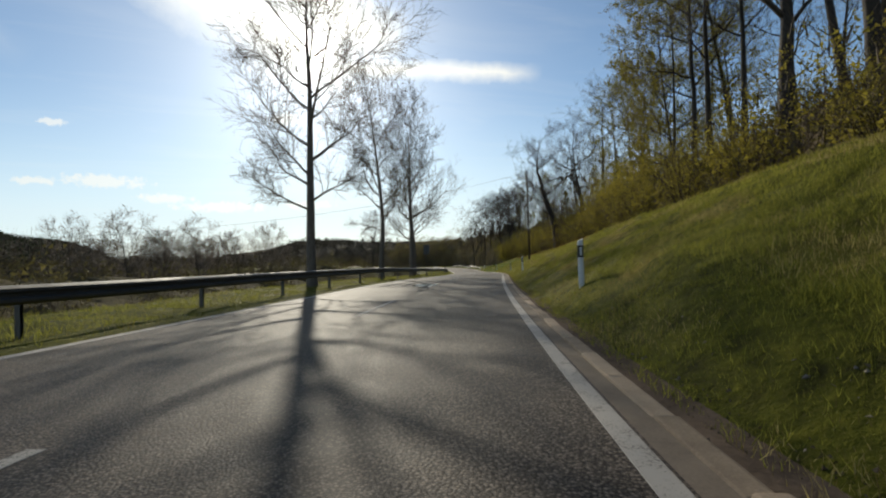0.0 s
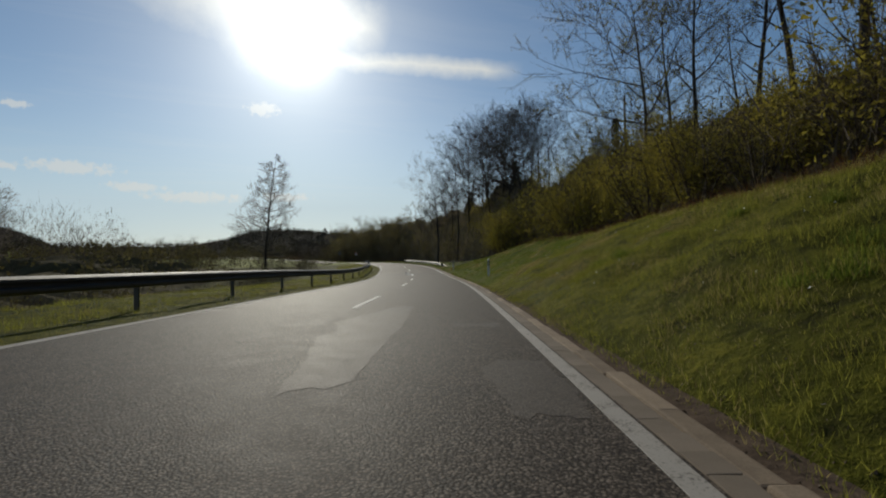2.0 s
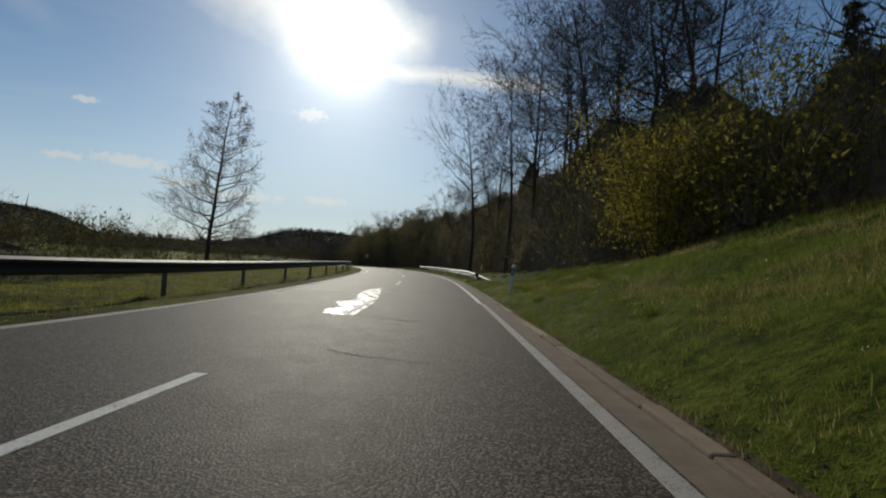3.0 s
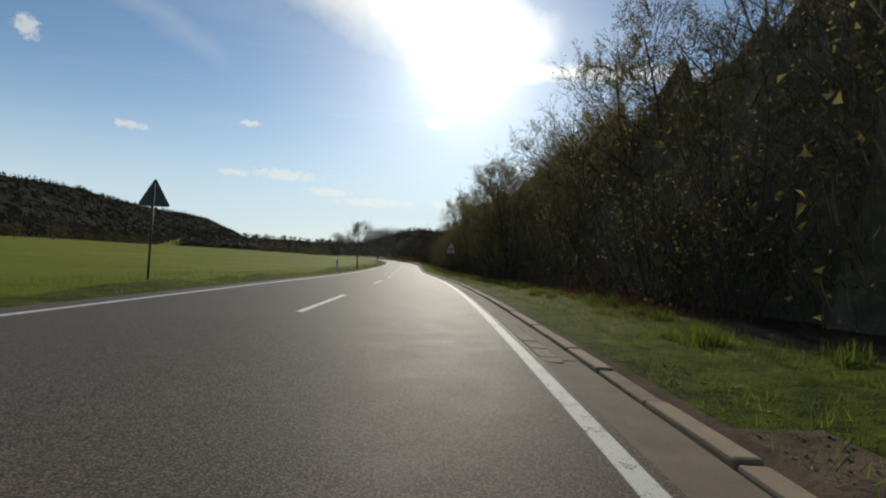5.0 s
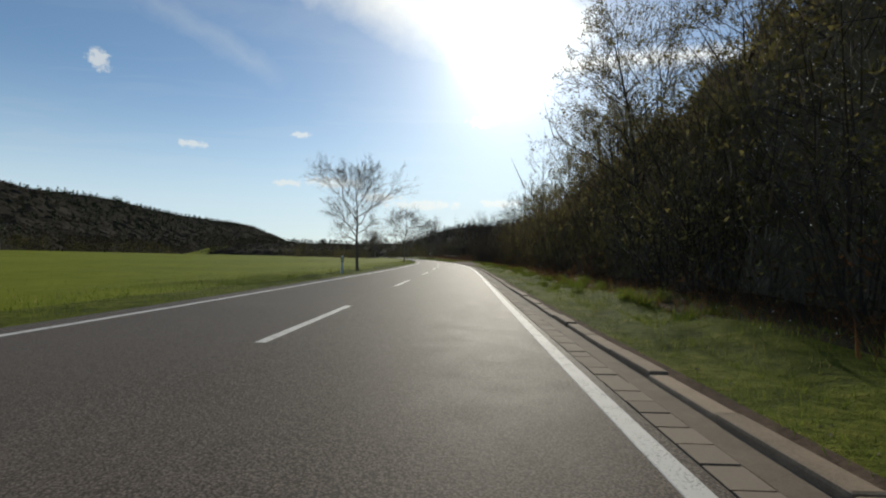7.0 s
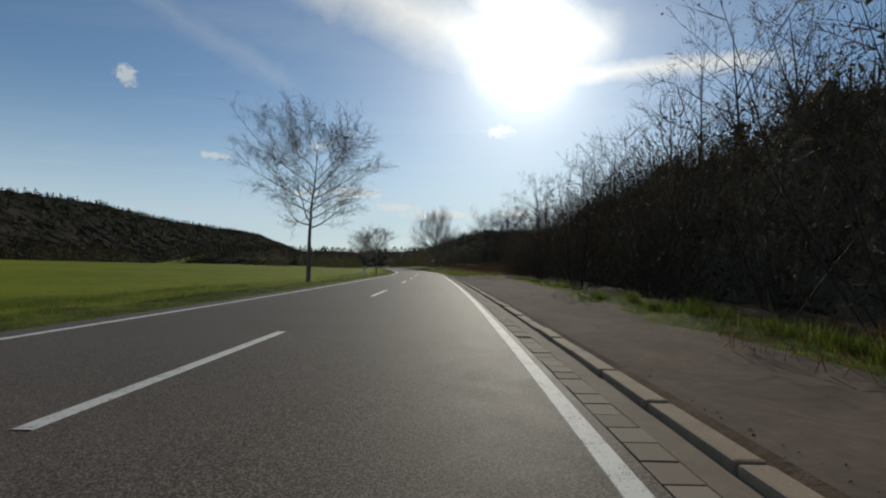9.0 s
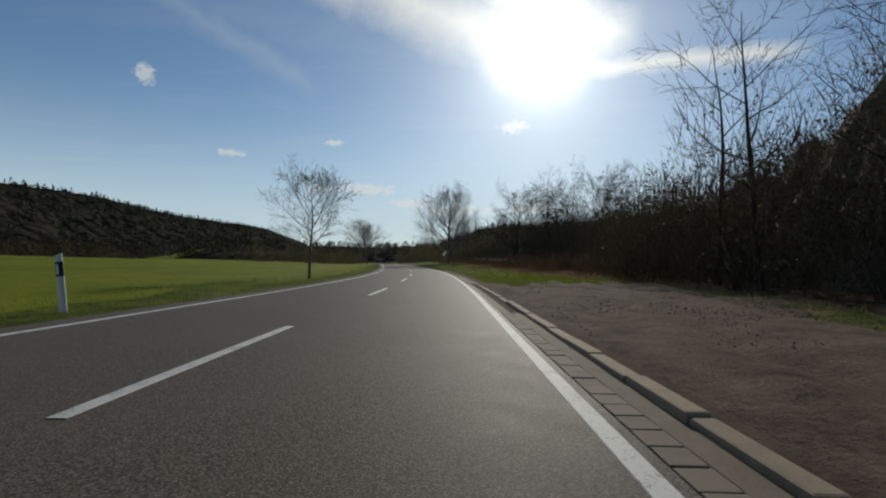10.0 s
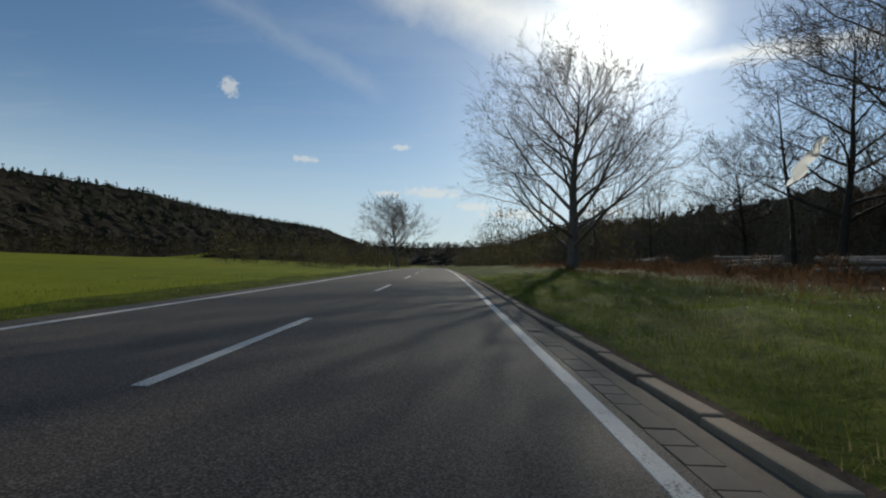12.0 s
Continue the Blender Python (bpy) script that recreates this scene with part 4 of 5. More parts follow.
for s, o, k, size, turn in ((19.6, 14.0, 2, 1.0, 0), (15.0, 14.2, 0, 1.15, 90), (17.4, 15.0, 1, 1.0, 40), (23.7, 14.4, 1, 0.95, 0), (26.0, 14.2, 1, 1.0, 170), (28.2, 14.0, 0, 0.9, 20),
                            (20.4, 18.5, 0, 1.0, 60), (32.0, 18.0, 1, 1.05, 80), (11.0, 15.5, 0, 1.0, 10), (7.0, 18.0, 1, 1.0, 220), (3.5, 14.5, 2, 0.9, 120), (33.0, 22.5, 0, 0.95, 150), (26.5, 22.0, 1, 1.1, 250),
                            (38.0, 16.5, 3, 1.1, 0), (34.5, 15.0, 3, 1.05, 100), (50.0, 17.0, 3, 1.1, 170), (42.0, 20.0, 3, 1.15, 130), (47.0, 15.5, 3, 1.0, 60), (45.0, 24.0, 0, 0.9, 30), (36.0, 27.0, 1, 1.0, 190), (52.2, 14.2, 0, 0.85, 200), (54.5, 19.0, 1, 0.9, 20),
                            (61.0, 14.0, 2, 0.95, 70), (58.0, 22.0, 1, 1.1, 100), (70.0, 15.5, 1, 1.0, 140), (66.0, 20.0, 0, 1.1, 40), (74.5, 19.0, 1, 1.0, 10), (78.8, 14.4, 0, 0.8, 0), (80.7, 14.2, 1, 0.75, 80),
                            (83.1, 14.0, 1, 0.72, 300), (87.0, 14.2, 1, 0.75, 160), (89.4, 14.0, 1, 0.72, 40), (96.0, 17.0, 3, 0.55, 90), (100.5, 18.5, 3, 0.5, 0), (94.0, 21.0, 1, 0.75, 50),
                            (104.0, 22.0, 3, 0.5, 20), (86.0, 22.0, 0, 0.6, 110), (110.0, 19.0, 3, 0.55, 70), (112.0, 24.0, 2, 0.75, 130), (116.0, 20.0, 2, 0.8, 30)):
    plant("forest_tree", BEECH[k], at_land(s, o, turn, size, lean=wood_rng.uniform(-3, 3)),
          ("tall dark-trunked tree with first yellow-green leaves", "slim bare dark-trunked tree", "thick-trunked bare tree with crooked limbs", "slender tree in pale green leaf")[k] + " on the wooded slope",
          "tree", "forest trees")
plant("forest_tree", GNARLED, at_land(66.5, 11.6, 180, 1.4), "gnarled dark bare oak at the top of the grass bank", "tree", "forest trees")
TWIG = 0.013
thicket(-8, 55, 10.8, 13.5, 24, (1, 1, 0, 1), 1.8, 3.4, "olive-green budding bush at the top of the grass bank")
thicket(52, 80, 11.0, 14, 12, (3, 1, 0), 2.0, 3.6, "russet-leaved bush at the top of the grass bank")
for s, o, k in ((84, 12.0, 0.6), (88, 13.4, 0.75), (92, 12.2, 0.62), (97, 12.8, 0.8), (101, 11.8, 0.62), (79, 13.0, 0.6), (73, 13.6, 0.55), (56, 13.4, 0.55),
                (48, 13.0, 0.6), (40, 13.4, 0.62), (34, 13.0, 0.5), (27, 13.2, 0.42), (21, 13.0, 0.4), (44.5, 14.6, 0.9), (37, 14.0, 0.85), (41, 13.6, 0.8), (49.5, 15.0, 0.95), (53, 13.6, 0.75), (61, 14.6, 0.7), (65, 15.4, 0.7), (46.5, 17.0, 1.1), (39, 17.5, 1.1)):
    plant("bush", GOLD, at_land(s, o, 37 * s, k), "golden-green budding bush at the top of the grass bank", "bush", "thicket bushes")
thicket(60, 122, 10.6, 14.5, 24, (1, 1, 2, 1), 2.4, 4.6, "yellow-green budding bush at the top of the grass bank")
# alders at the foot of the slope
TWIG = 0.016
TALLALDER = [tree_meshes(69, 20, 0.2, 0.36, 22, 0.24, 0.45, 7, 5, 2, shape="oval", bark=M_DARKBARK, twig=M_DARKTWIG), tree_meshes(70, 20, 0.17, 0.46, 18, 0.16, 0.7, 7, 5, 2, shape="oval", bark=M_DARKBARK, twig=M_DARKTWIG, lean=0.03)]
for n, (s, o, size) in enumerate(((141, 6.3, 0.87), (138, 8.8, 0.97), (134.5, 10.2, 0.97), (131.5, 11.5, 0.97), (129, 10.4, 0.9), (127, 12.8, 0.95), (125, 11.0, 0.9), (123, 13.5, 0.9), (121, 11.8, 0.85), (119.5, 14.5, 0.85),
                                  (117.5, 12.6, 0.8), (126, 16, 0.98), (131, 15, 1.0), (136, 13.5, 1.0), (140, 11.5, 0.95), (144, 9.5, 0.8), (149, 10.5, 0.72), (154, 9.6, 0.66), (160, 10.4, 0.62), (166, 9.8, 0.58),
                                  (137, 18, 1.0), (145, 15, 0.85), (128.5, 19, 1.0), (133, 22, 1.0))):
    plant("forest_tree", TALLALDER[n % 2], at_land(s, o, 71 * n, size, lean=wood_rng.uniform(-2, 2)), "tall bare dark alder at the wood's edge", "tree", "forest trees")
BIRCH = tree_meshes(71, 15, 0.15, 0.2, 24, 0.3, 0.35, 8, 6, 1, 16, 0.075, shape="oval", bark=M_DARKBARK, twig=M_DARKTWIG)
plant("birch_tree", BIRCH, at_land(92.0, 14.0, 40, 1.0), "birch in fresh pale green leaf at the top of the bank", "tree")
plant("birch_tree", BIRCH, at_land(106.0, 16.0, 140, 0.55), "birch in fresh pale green leaf at the top of the bank", "tree")
TWIG = 0.013
tall_thicket(103, 113, 12.4, 14.4, 4, (3, 4), 3.2, 4.6, "dark budding bush at the top of the grass bank")
tall_thicket(122, 170, 8.6, 12, 13, (0, 2, 2), 3.5, 6.5, "dark budding bush at the wood's edge")
plant("bush", GOLD, at_land(114.6, 9.6, 0, 0.95), "tall yellow-green budding bush at the wood's edge", "bush", "thicket bushes")
# thicket beside the kerb
tall_thicket(170, 290, 7.6, 10.5, 18, (0, 2, 0, 2, 1), 4.5, 7.5, "dense dark budding bush at the wood's edge")
OLIVE = tree_meshes(67, 11, 0.13, 0.06, 24, 0.24, 0.6, 7, 5, 1, 18, 0.065, shape="oval", bark=M_DARKBARK, twig=M_TWIG, foliage=M_BUSH, light=True)
for n, s in enumerate(np.arange(176, 284, 4.6)):
    plant("forest_tree", OLIVE, at_land(float(s) + wood_rng.uniform(-1, 1), wood_rng.uniform(9.4, 12.0), 77 * n, wood_rng.uniform(0.8, 1.12) * (1.0 if s < 262 else 0.75)),
          "bushy tree in olive-brown bud at the wood's edge", "tree", "forest trees")
stand(170, 290, 10.5, 18, 20, (1, 3, 0, 3), 11, 16, "slim tree with first olive leaves at the wood's edge")
# behind the lay-by
tall_thicket(286, 314, 7.8, 10, 8, (3, 4), 4.0, 6.5, "dense dark budding bush behind the lay-by")
tall_thicket(312, 336, 9.6, 12.5, 6, (3, 4), 4.0, 6.0, "dense dark budding bush behind the lay-by")
tall_thicket(334, 354, 12.0, 15, 6, (3, 4), 3.0, 5.0, "dense dark budding bush behind the lay-by")
stand(288, 365, 14, 30, 14, (0, 3, 1, 0), 10, 14, "bare tree behind the lay-by")
stand(296, 352, 12.5, 15.5, 17, (0, 2, 0), 8.5, 11.5, "slender bare tree behind the lay-by")
# the clearing
tall_thicket(354, 396, 18, 23, 10, (3, 4), 2.6, 4.6, "dense dark budding bush at the clearing's edge")
thicket(362, 440, 14, 24, 16, (3, 2, 3), 0.5, 1.3, "low russet scrub in the clearing")
stand(415, 421, 28.5, 32, 5, (0, 2), 15, 18, "tall bare tree in a clump at the clearing's edge")
stand(385, 432, 25, 34, 9, (0, 2), 11, 15, "bare wide tree at the clearing's edge")
stand(372, 470, 26, 45, 18, (0, 2, 1), 9, 15, "bare tree at the clearing's edge")
for s, o, k in ((317, 17, 0.65), (128, 30, 1.2), (176, 26, 1.1), (150, 24, 1.3)):
    plant("fir_tree", FIR, at_land(s, o, s, k), "dark green fir at the wood's edge", "tree", "firs")
def scraps(name, V, mats, label, category, slots=None):
    """One mesh of many loose triangles."""
    F = np.arange(len(V)).reshape(-1, 3)
    me = bpy.data.meshes.new(name)
    me.vertices.add(len(V))
    me.vertices.foreach_set("co", V.astype(np.float32).ravel())
    me.loops.add(F.size)
    me.loops.foreach_set("vertex_index", F.astype(np.int32).ravel())
    me.polygons.add(len(F))
    me.polygons.foreach_set("loop_start", np.arange(0, F.size, 3, dtype=np.int32))
    for m in mats:
        me.materials.append(m)
    if slots is not None:
        me.polygons.foreach_set("material_index", slots.astype(np.int32))
    me.update(calc_edges=True)
    return tagged(new(name, me), label, category, kind="stuff")


def brush(name, beds, leaves, label, category, seed=3):
    """Dense leafless undergrowth: thin upright shoots and small buds and leaves."""
    r = np.random.default_rng(seed)
    V, S = [], []
    for s0, s1, o0, o1, count, h0, h1, twigs, buds, coarse in beds:
        for i in range(count):
            s, o = s0 + (s1 - s0) * (i + r.random()) / count, r.uniform(o0, o1)
            p, h = on_land(s, o, -0.1), r.uniform(h0, h1)
            wide = h * r.uniform(0.22, 0.36) + 0.3
            for k, slot in ((twigs, 0), (buds, 1)):
                u = r.random(k) ** (0.8 if slot else 1.0)
                a, q = r.uniform(0, 6.28, k), np.sqrt(r.random(k))
                w = wide * (0.35 + 0.75 * np.sin(np.pi * np.clip(0.1 + 0.8 * u, 0, 1)))
                c = p + np.stack([np.cos(a) * w * q, np.sin(a) * w * q, h * u * (1.0 - 0.25 * q * q)], -1)
                if slot:
                    size = r.uniform(0.6, 1.4, (k, 1)) * (0.055 + 0.002 * h) * coarse
                    d1, d2 = r.uniform(-0.9, 0.9, (k, 3)) * size, r.uniform(-0.9, 0.9, (k, 3)) * size
                    V.append(np.stack([c - d1, c + d2 * 1.2, c + d1], 1).reshape(-1, 3))
                else:
                    out = np.stack([np.cos(a) * q * 0.7, np.sin(a) * q * 0.7, np.ones(k)], -1) + r.normal(0, 0.35, (k, 3))
                    tip = out * (0.25 + h * r.uniform(0.03, 0.13, (k, 1))) 
                    wd = r.normal(0, 1, (k, 3)) * np.array([1, 1, 0.2]) * r.uniform(0.006, 0.016, (k, 1)) * (0.6 + 0.4 * coarse)
                    V.append(np.stack([c - wd, c + wd, c + tip], 1).reshape(-1, 3))
                S.append(np.full(k, slot))
    return scraps(name, np.concatenate(V), [M_BRUSH, leaves], label, category, np.concatenate(S))


brush("undergrowth", ((-10, 60, 11.0, 16, 90, 1.8, 4.6, 160, 640, 1.2), (55, 120, 11.0, 18, 90, 2.4, 5.5, 160, 600, 1.15), (-10, 120, 15, 24, 60, 2.5, 5.0, 200, 60, 1.6), (-10, 100, 14, 22, 60, 2.5, 5.0, 160, 380, 1.2), (50, 78, 14, 20, 34, 5, 9.5, 240, 260, 0.9), (58, 78, 13, 19, 24, 7, 12, 320, 120, 0.8), (100, 124, 13.5, 20, 14, 5, 8.0, 280, 200, 0.9), (94, 123, 9.5, 16, 30, 4.0, 7.0, 200, 900, 1.2)), M_SPRING,
      "dense olive budding undergrowth over the grass bank", "undergrowth", 5)
brush("undergrowth", ((121, 175, 9, 15, 100, 3.0, 7.5, 170, 320, 1.1), (168, 290, 8.0, 11, 130, 2.0, 7.0, 200, 420, 0.85), (172, 272, 9.0, 13, 50, 6.0, 11.0, 160, 500, 0.8)), M_BUSH,
      "dense olive-brown undergrowth of the roadside woods", "undergrowth", 6)
brush("undergrowth", ((334, 372, 16, 24, 60, 6, 9.5, 60, 380, 1.0), (398, 475, 29, 40, 80, 6, 10.5, 60, 360, 1.1), (284, 318, 9.2, 15, 70, 3.0, 7.0, 180, 340, 1.1), (298, 350, 13, 20, 70, 6, 10, 260, 170, 0.9), (314, 362, 12.0, 18, 110, 3.0, 7.0, 150, 360, 1.25), (340, 372, 18, 26, 40, 3.5, 7.0, 80, 160, 1.2),
                      (352, 400, 19, 28, 100, 4.0, 8.0, 150, 340, 1.3), (350, 404, 22, 36, 90, 4.0, 8.5, 80, 150, 1.6), (368, 424, 26, 36, 50, 8, 12, 300, 160, 1.2), (396, 500, 24, 32, 130, 4.0, 9.0, 170, 240, 1.15), (396, 520, 27, 42, 110, 4.0, 9.0, 80, 150, 1.8)), M_DARKLEAF,
      "dense dark leafless undergrowth of the roadside woods", "undergrowth", 16)
brush("russet_scrub", ((356, 402, 12.5, 20, 80, 0.9, 2.4, 90, 240, 0.9), (400, 446, 12, 17.5, 60, 0.4, 1.1, 80, 220, 0.9), (176, 300, 7.2, 9.2, 70, 0.6, 1.6, 60, 120, 0.9)), M_RED,
      "low russet scrub in the clearing and at the wood's foot", "scrub", 11)
brush("valley_scrub", ((-20, 60, -60, -16, 60, 2.0, 4.0, 80, 160, 1.6), (0, 180, -100, -20, 420, 3.6, 6.0, 50, 120, 2.6), (-20, 165, -18, -12.5, 130, 1.4, 3.2, 110, 130, 1.1), (20, 150, -85, -40, 60, 7.5, 11.0, 180, 40, 1.5), (120, 182, -120, -45, 90, 7.0, 11.5, 160, 40, 2.2), (158, 182, -70, -9, 60, 1.8, 3.6, 120, 160, 1.2), (164, 186, -75, -18, 70, 3.5, 6.5, 120, 260, 1.6), (60, 184, -170, -70, 260, 4.5, 8, 60, 170, 2.2)), M_VALLEY,
      "olive budding scrub in the valley", "scrub", 7)
brush("far_trees", ((436, 640, 8, 30, 130, 4.0, 10.0, 120, 200, 2.0), (455, 640, -30, -9, 90, 2.5, 7.0, 100, 160, 2.0), (200, 640, -176, -150, 170, 5, 10, 30, 130, 3.2),
                    (480, 640, 20, 60, 70, 7, 12, 100, 200, 2.6), (500, 660, -60, -14, 60, 5, 10, 100, 200, 2.6)), M_VALLEY,
      "bare trees and bushes in the distance", "trees", 8)
joined("valley_trees", scatter(62, 140, -72, -40, 30, ((VALLEY, 12),), 9, 13)
       + scatter(110, 180, -130, -50, 5, ((TREES[0], 14), (TREES[2], 15)), 8, 13) + scatter(450, 640, 12, 40, 8, ((TREES[0], 14), (TREES[2], 15)), 8, 13)
       + scatter(500, 640, -40, -12, 6, ((TREES[0], 14), (TREES[2], 15)), 7, 12) + scatter(210, 420, -170, -110, 8, ((TREES[2], 15),), 6, 10), "bare trees in the valley and beyond the meadow", "trees")


def thicket_core():
    """The closed dark inside of the roadside woods, behind the loose shoots of their edge."""
    r = np.random.default_rng(31)
    st, depth = np.arange(-12, 520, 0.8), np.array([0, 0.4, 0.9, 1.5, 2.2, 3.0, 3.9, 4.9, 6.0, 7.5])
    front = table(st, ((-12, 13.2), (100, 12.6), (112, 11.8), (121, 10.4), (132, 9.0), (170, 8.8), (175, 9.4), (290, 9.8), (314, 11.4), (336, 14.2), (352, 16.5), (362, 21.5), (396, 24), (410, 27), (520, 27)))
    top = table(st, ((-12, 1.8), (60, 2.0), (84, 3.2), (98, 4.6), (108, 5.6), (112, 4.6), (116, 3.6), (121, 7.0), (130, 8.0), (150, 8.2), (166, 8.0), (178, 8.0), (190, 8.6), (240, 8.6), (262, 6.8), (284, 4.8), (300, 5.0), (330, 6.3), (352, 6.4), (364, 5.0), (396, 5.4), (420, 5.4), (520, 5.0)))
    S, D = np.meshgrid(st, depth, indexing="ij")
    lump = np.array([[noise.noise(Vector((a / 3.2, b / 2.5, 1.0))) + 0.5 * noise.noise(Vector((a / 1.1, b, 4.0))) for a, b in zip(x, y)] for x, y in zip(S, D)])
    O = front[:, None] + D + 0.9 * lump + r.uniform(-0.25, 0.25, S.shape)
    h = top[:, None] * np.interp(D, (0, 0.4, 0.9, 1.5, 3.0, 12), (0, 0.35, 0.6, 0.8, 0.95, 0.9)) * (1 + 0.5 * lump) + r.uniform(-0.5, 0.5, S.shape)
    v = on_land(S + r.uniform(-0.3, 0.3, S.shape), O, np.where(D == 0, -0.2, h))
    k = len(depth)
    f = [(i * k + j, i * k + j + 1, (i + 1) * k + j + 1, (i + 1) * k + j) for i in range(len(st) - 1) for j in range(k - 1)]
    for s0, s1, n, twigs, leaves, label in ((112, 292, 270000, M_PALETWIG, M_BUSH, "fine olive-brown twigs and buds over the roadside thicket"), (286, 430, 160000, M_BRUSH, M_DARKLEAF, "fine dark twigs and buds over the thicket behind the lay-by"),
                                     (-12, 116, 80000, M_BRUSH, M_SPRING, "fine yellow-green twigs and buds over the thicket on the bank")):
        rows_ = np.where((st >= s0) & (st < s1))[0]
        i, j = r.choice(rows_[:-1], n), r.integers(0, k - 1, n)
        a, b = r.random((n, 1)), r.random((n, 1))
        c = (v[i, j] * (1 - a) + v[i + 1, j] * a) * (1 - b) + (v[i, j + 1] * (1 - a) + v[i + 1, j + 1] * a) * b + r.normal(0, 0.38, (n, 3))
        bud = r.random(n) < (0.7 if s0 == 112 else 0.55)
        size = np.where(bud, 0.048 if s0 == 112 else 0.045, 0.012)[:, None] * r.uniform(0.6, 1.5, (n, 1))
        d1 = r.normal(0, 1, (n, 3)) * size
        tip = np.where(bud[:, None], r.normal(0, 1, (n, 3)) * size * 1.3, (r.normal(0, 0.45, (n, 3)) + (0, 0, 1)) * r.uniform(0.25, 0.8, (n, 1)))
        scraps("thicket_twigs", np.stack([c - d1, c + tip, c + d1], 1).reshape(-1, 3), [twigs, leaves], label, "thicket", bud.astype(np.int32))
    return tagged(new("thicket", mesh("thicket", v.reshape(-1, 3), f, [M_CORE])), "dark tangled inside of the roadside thicket", "thicket", kind="stuff")


thicket_core()


def far_woods():
    """Woods on the ridges: many ragged crowns, some of them firs."""
    r = np.random.default_rng(9)
    V, S = [], []
    for i in range(5400):
        if i % 8 < 5:
            s, o = r.uniform(190, 1300), -(160 + 170 * r.random() ** 1.3)
        elif i % 8 == 5:
            s, o = r.uniform(100, 840), r.uniform(50, 170)
        elif i % 8 == 6:
            s, o = r.uniform(190, 420), r.uniform(-300, -160)
        else:
            s, o = r.uniform(672, 860), r.uniform(-150, 150)
        p = on_land(s, o)
        fir = abs(o) > 60 and r.random() < (0.75 if o < -215 and 640 < s < 1150 else 0.3 if noise.noise(Vector((p[0] / 60, p[1] / 60, 0.3))) > 0.12 else 0.04)
        h = r.uniform(7, 10) * (1.22 if fir else 1.0)
        k = 42
        u = r.random(k)
        z = h * (0.04 + 0.96 * u)
        wid = h * 0.2 * (1.04 - u) if fir else h * 0.38 * np.sin(np.pi * np.clip(u * 0.85 + 0.12, 0, 1))
        a, q = r.uniform(0, 6.28, k), np.sqrt(r.random(k))
        c = p + np.stack([np.cos(a) * wid * q, np.sin(a) * wid * q, z], -1)
        size = h * (0.045 if fir else 0.052)
        d1, d2 = r.normal(0, 1, (k, 3)) * size, r.normal(0, 1, (k, 3)) * size
        V.append(np.stack([c - d1, c + d2 * 1.2, c + d1], 1).reshape(-1, 3))
        S.append(np.full(k, 1 if fir else 0))
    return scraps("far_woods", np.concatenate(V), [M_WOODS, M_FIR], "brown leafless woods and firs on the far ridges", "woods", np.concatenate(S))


far_woods()


def canopy(name, s0, s1, o0, o1, top, step, label, mat=None):
    """The closed inner canopy of a distant wood, falling to the ground at its edge."""
    st, of = np.arange(s0, s1 + step, step), np.arange(o0, o1 + step, step)
    r = np.random.default_rng(int(abs(s0) + abs(o0)))
    S, O = np.meshgrid(st, of, indexing="ij")
    S, O = S + r.uniform(-0.35, 0.35, S.shape) * step, O + r.uniform(-0.35, 0.35, O.shape) * step
    edge = np.minimum(np.minimum(O - o0, o1 - O), np.minimum(S - s0, s1 - S))
    h = top * ease((edge - 2) / 16.0) * r.uniform(0.55, 1.0, S.shape)
    v = on_land(S, O, h - 0.4)
    k = len(of)
    f = [(i * k + j, i * k + j + 1, (i + 1) * k + j + 1, (i + 1) * k + j) for i in range(len(st) - 1) for j in range(k - 1)]
    me = mesh(name, v.reshape(-1, 3), f, [mat or M_CANOPY], smooth=False)
    return tagged(new(name, me), label, "woods", kind="stuff")


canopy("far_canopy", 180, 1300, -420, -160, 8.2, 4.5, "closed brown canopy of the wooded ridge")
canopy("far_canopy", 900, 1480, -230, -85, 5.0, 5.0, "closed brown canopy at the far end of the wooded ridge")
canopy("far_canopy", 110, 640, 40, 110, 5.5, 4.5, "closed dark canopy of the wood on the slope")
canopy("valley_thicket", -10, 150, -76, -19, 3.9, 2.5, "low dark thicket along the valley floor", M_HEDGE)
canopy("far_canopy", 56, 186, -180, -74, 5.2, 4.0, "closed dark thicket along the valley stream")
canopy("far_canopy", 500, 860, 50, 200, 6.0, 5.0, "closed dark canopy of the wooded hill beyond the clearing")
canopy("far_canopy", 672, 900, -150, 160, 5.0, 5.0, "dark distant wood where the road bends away")


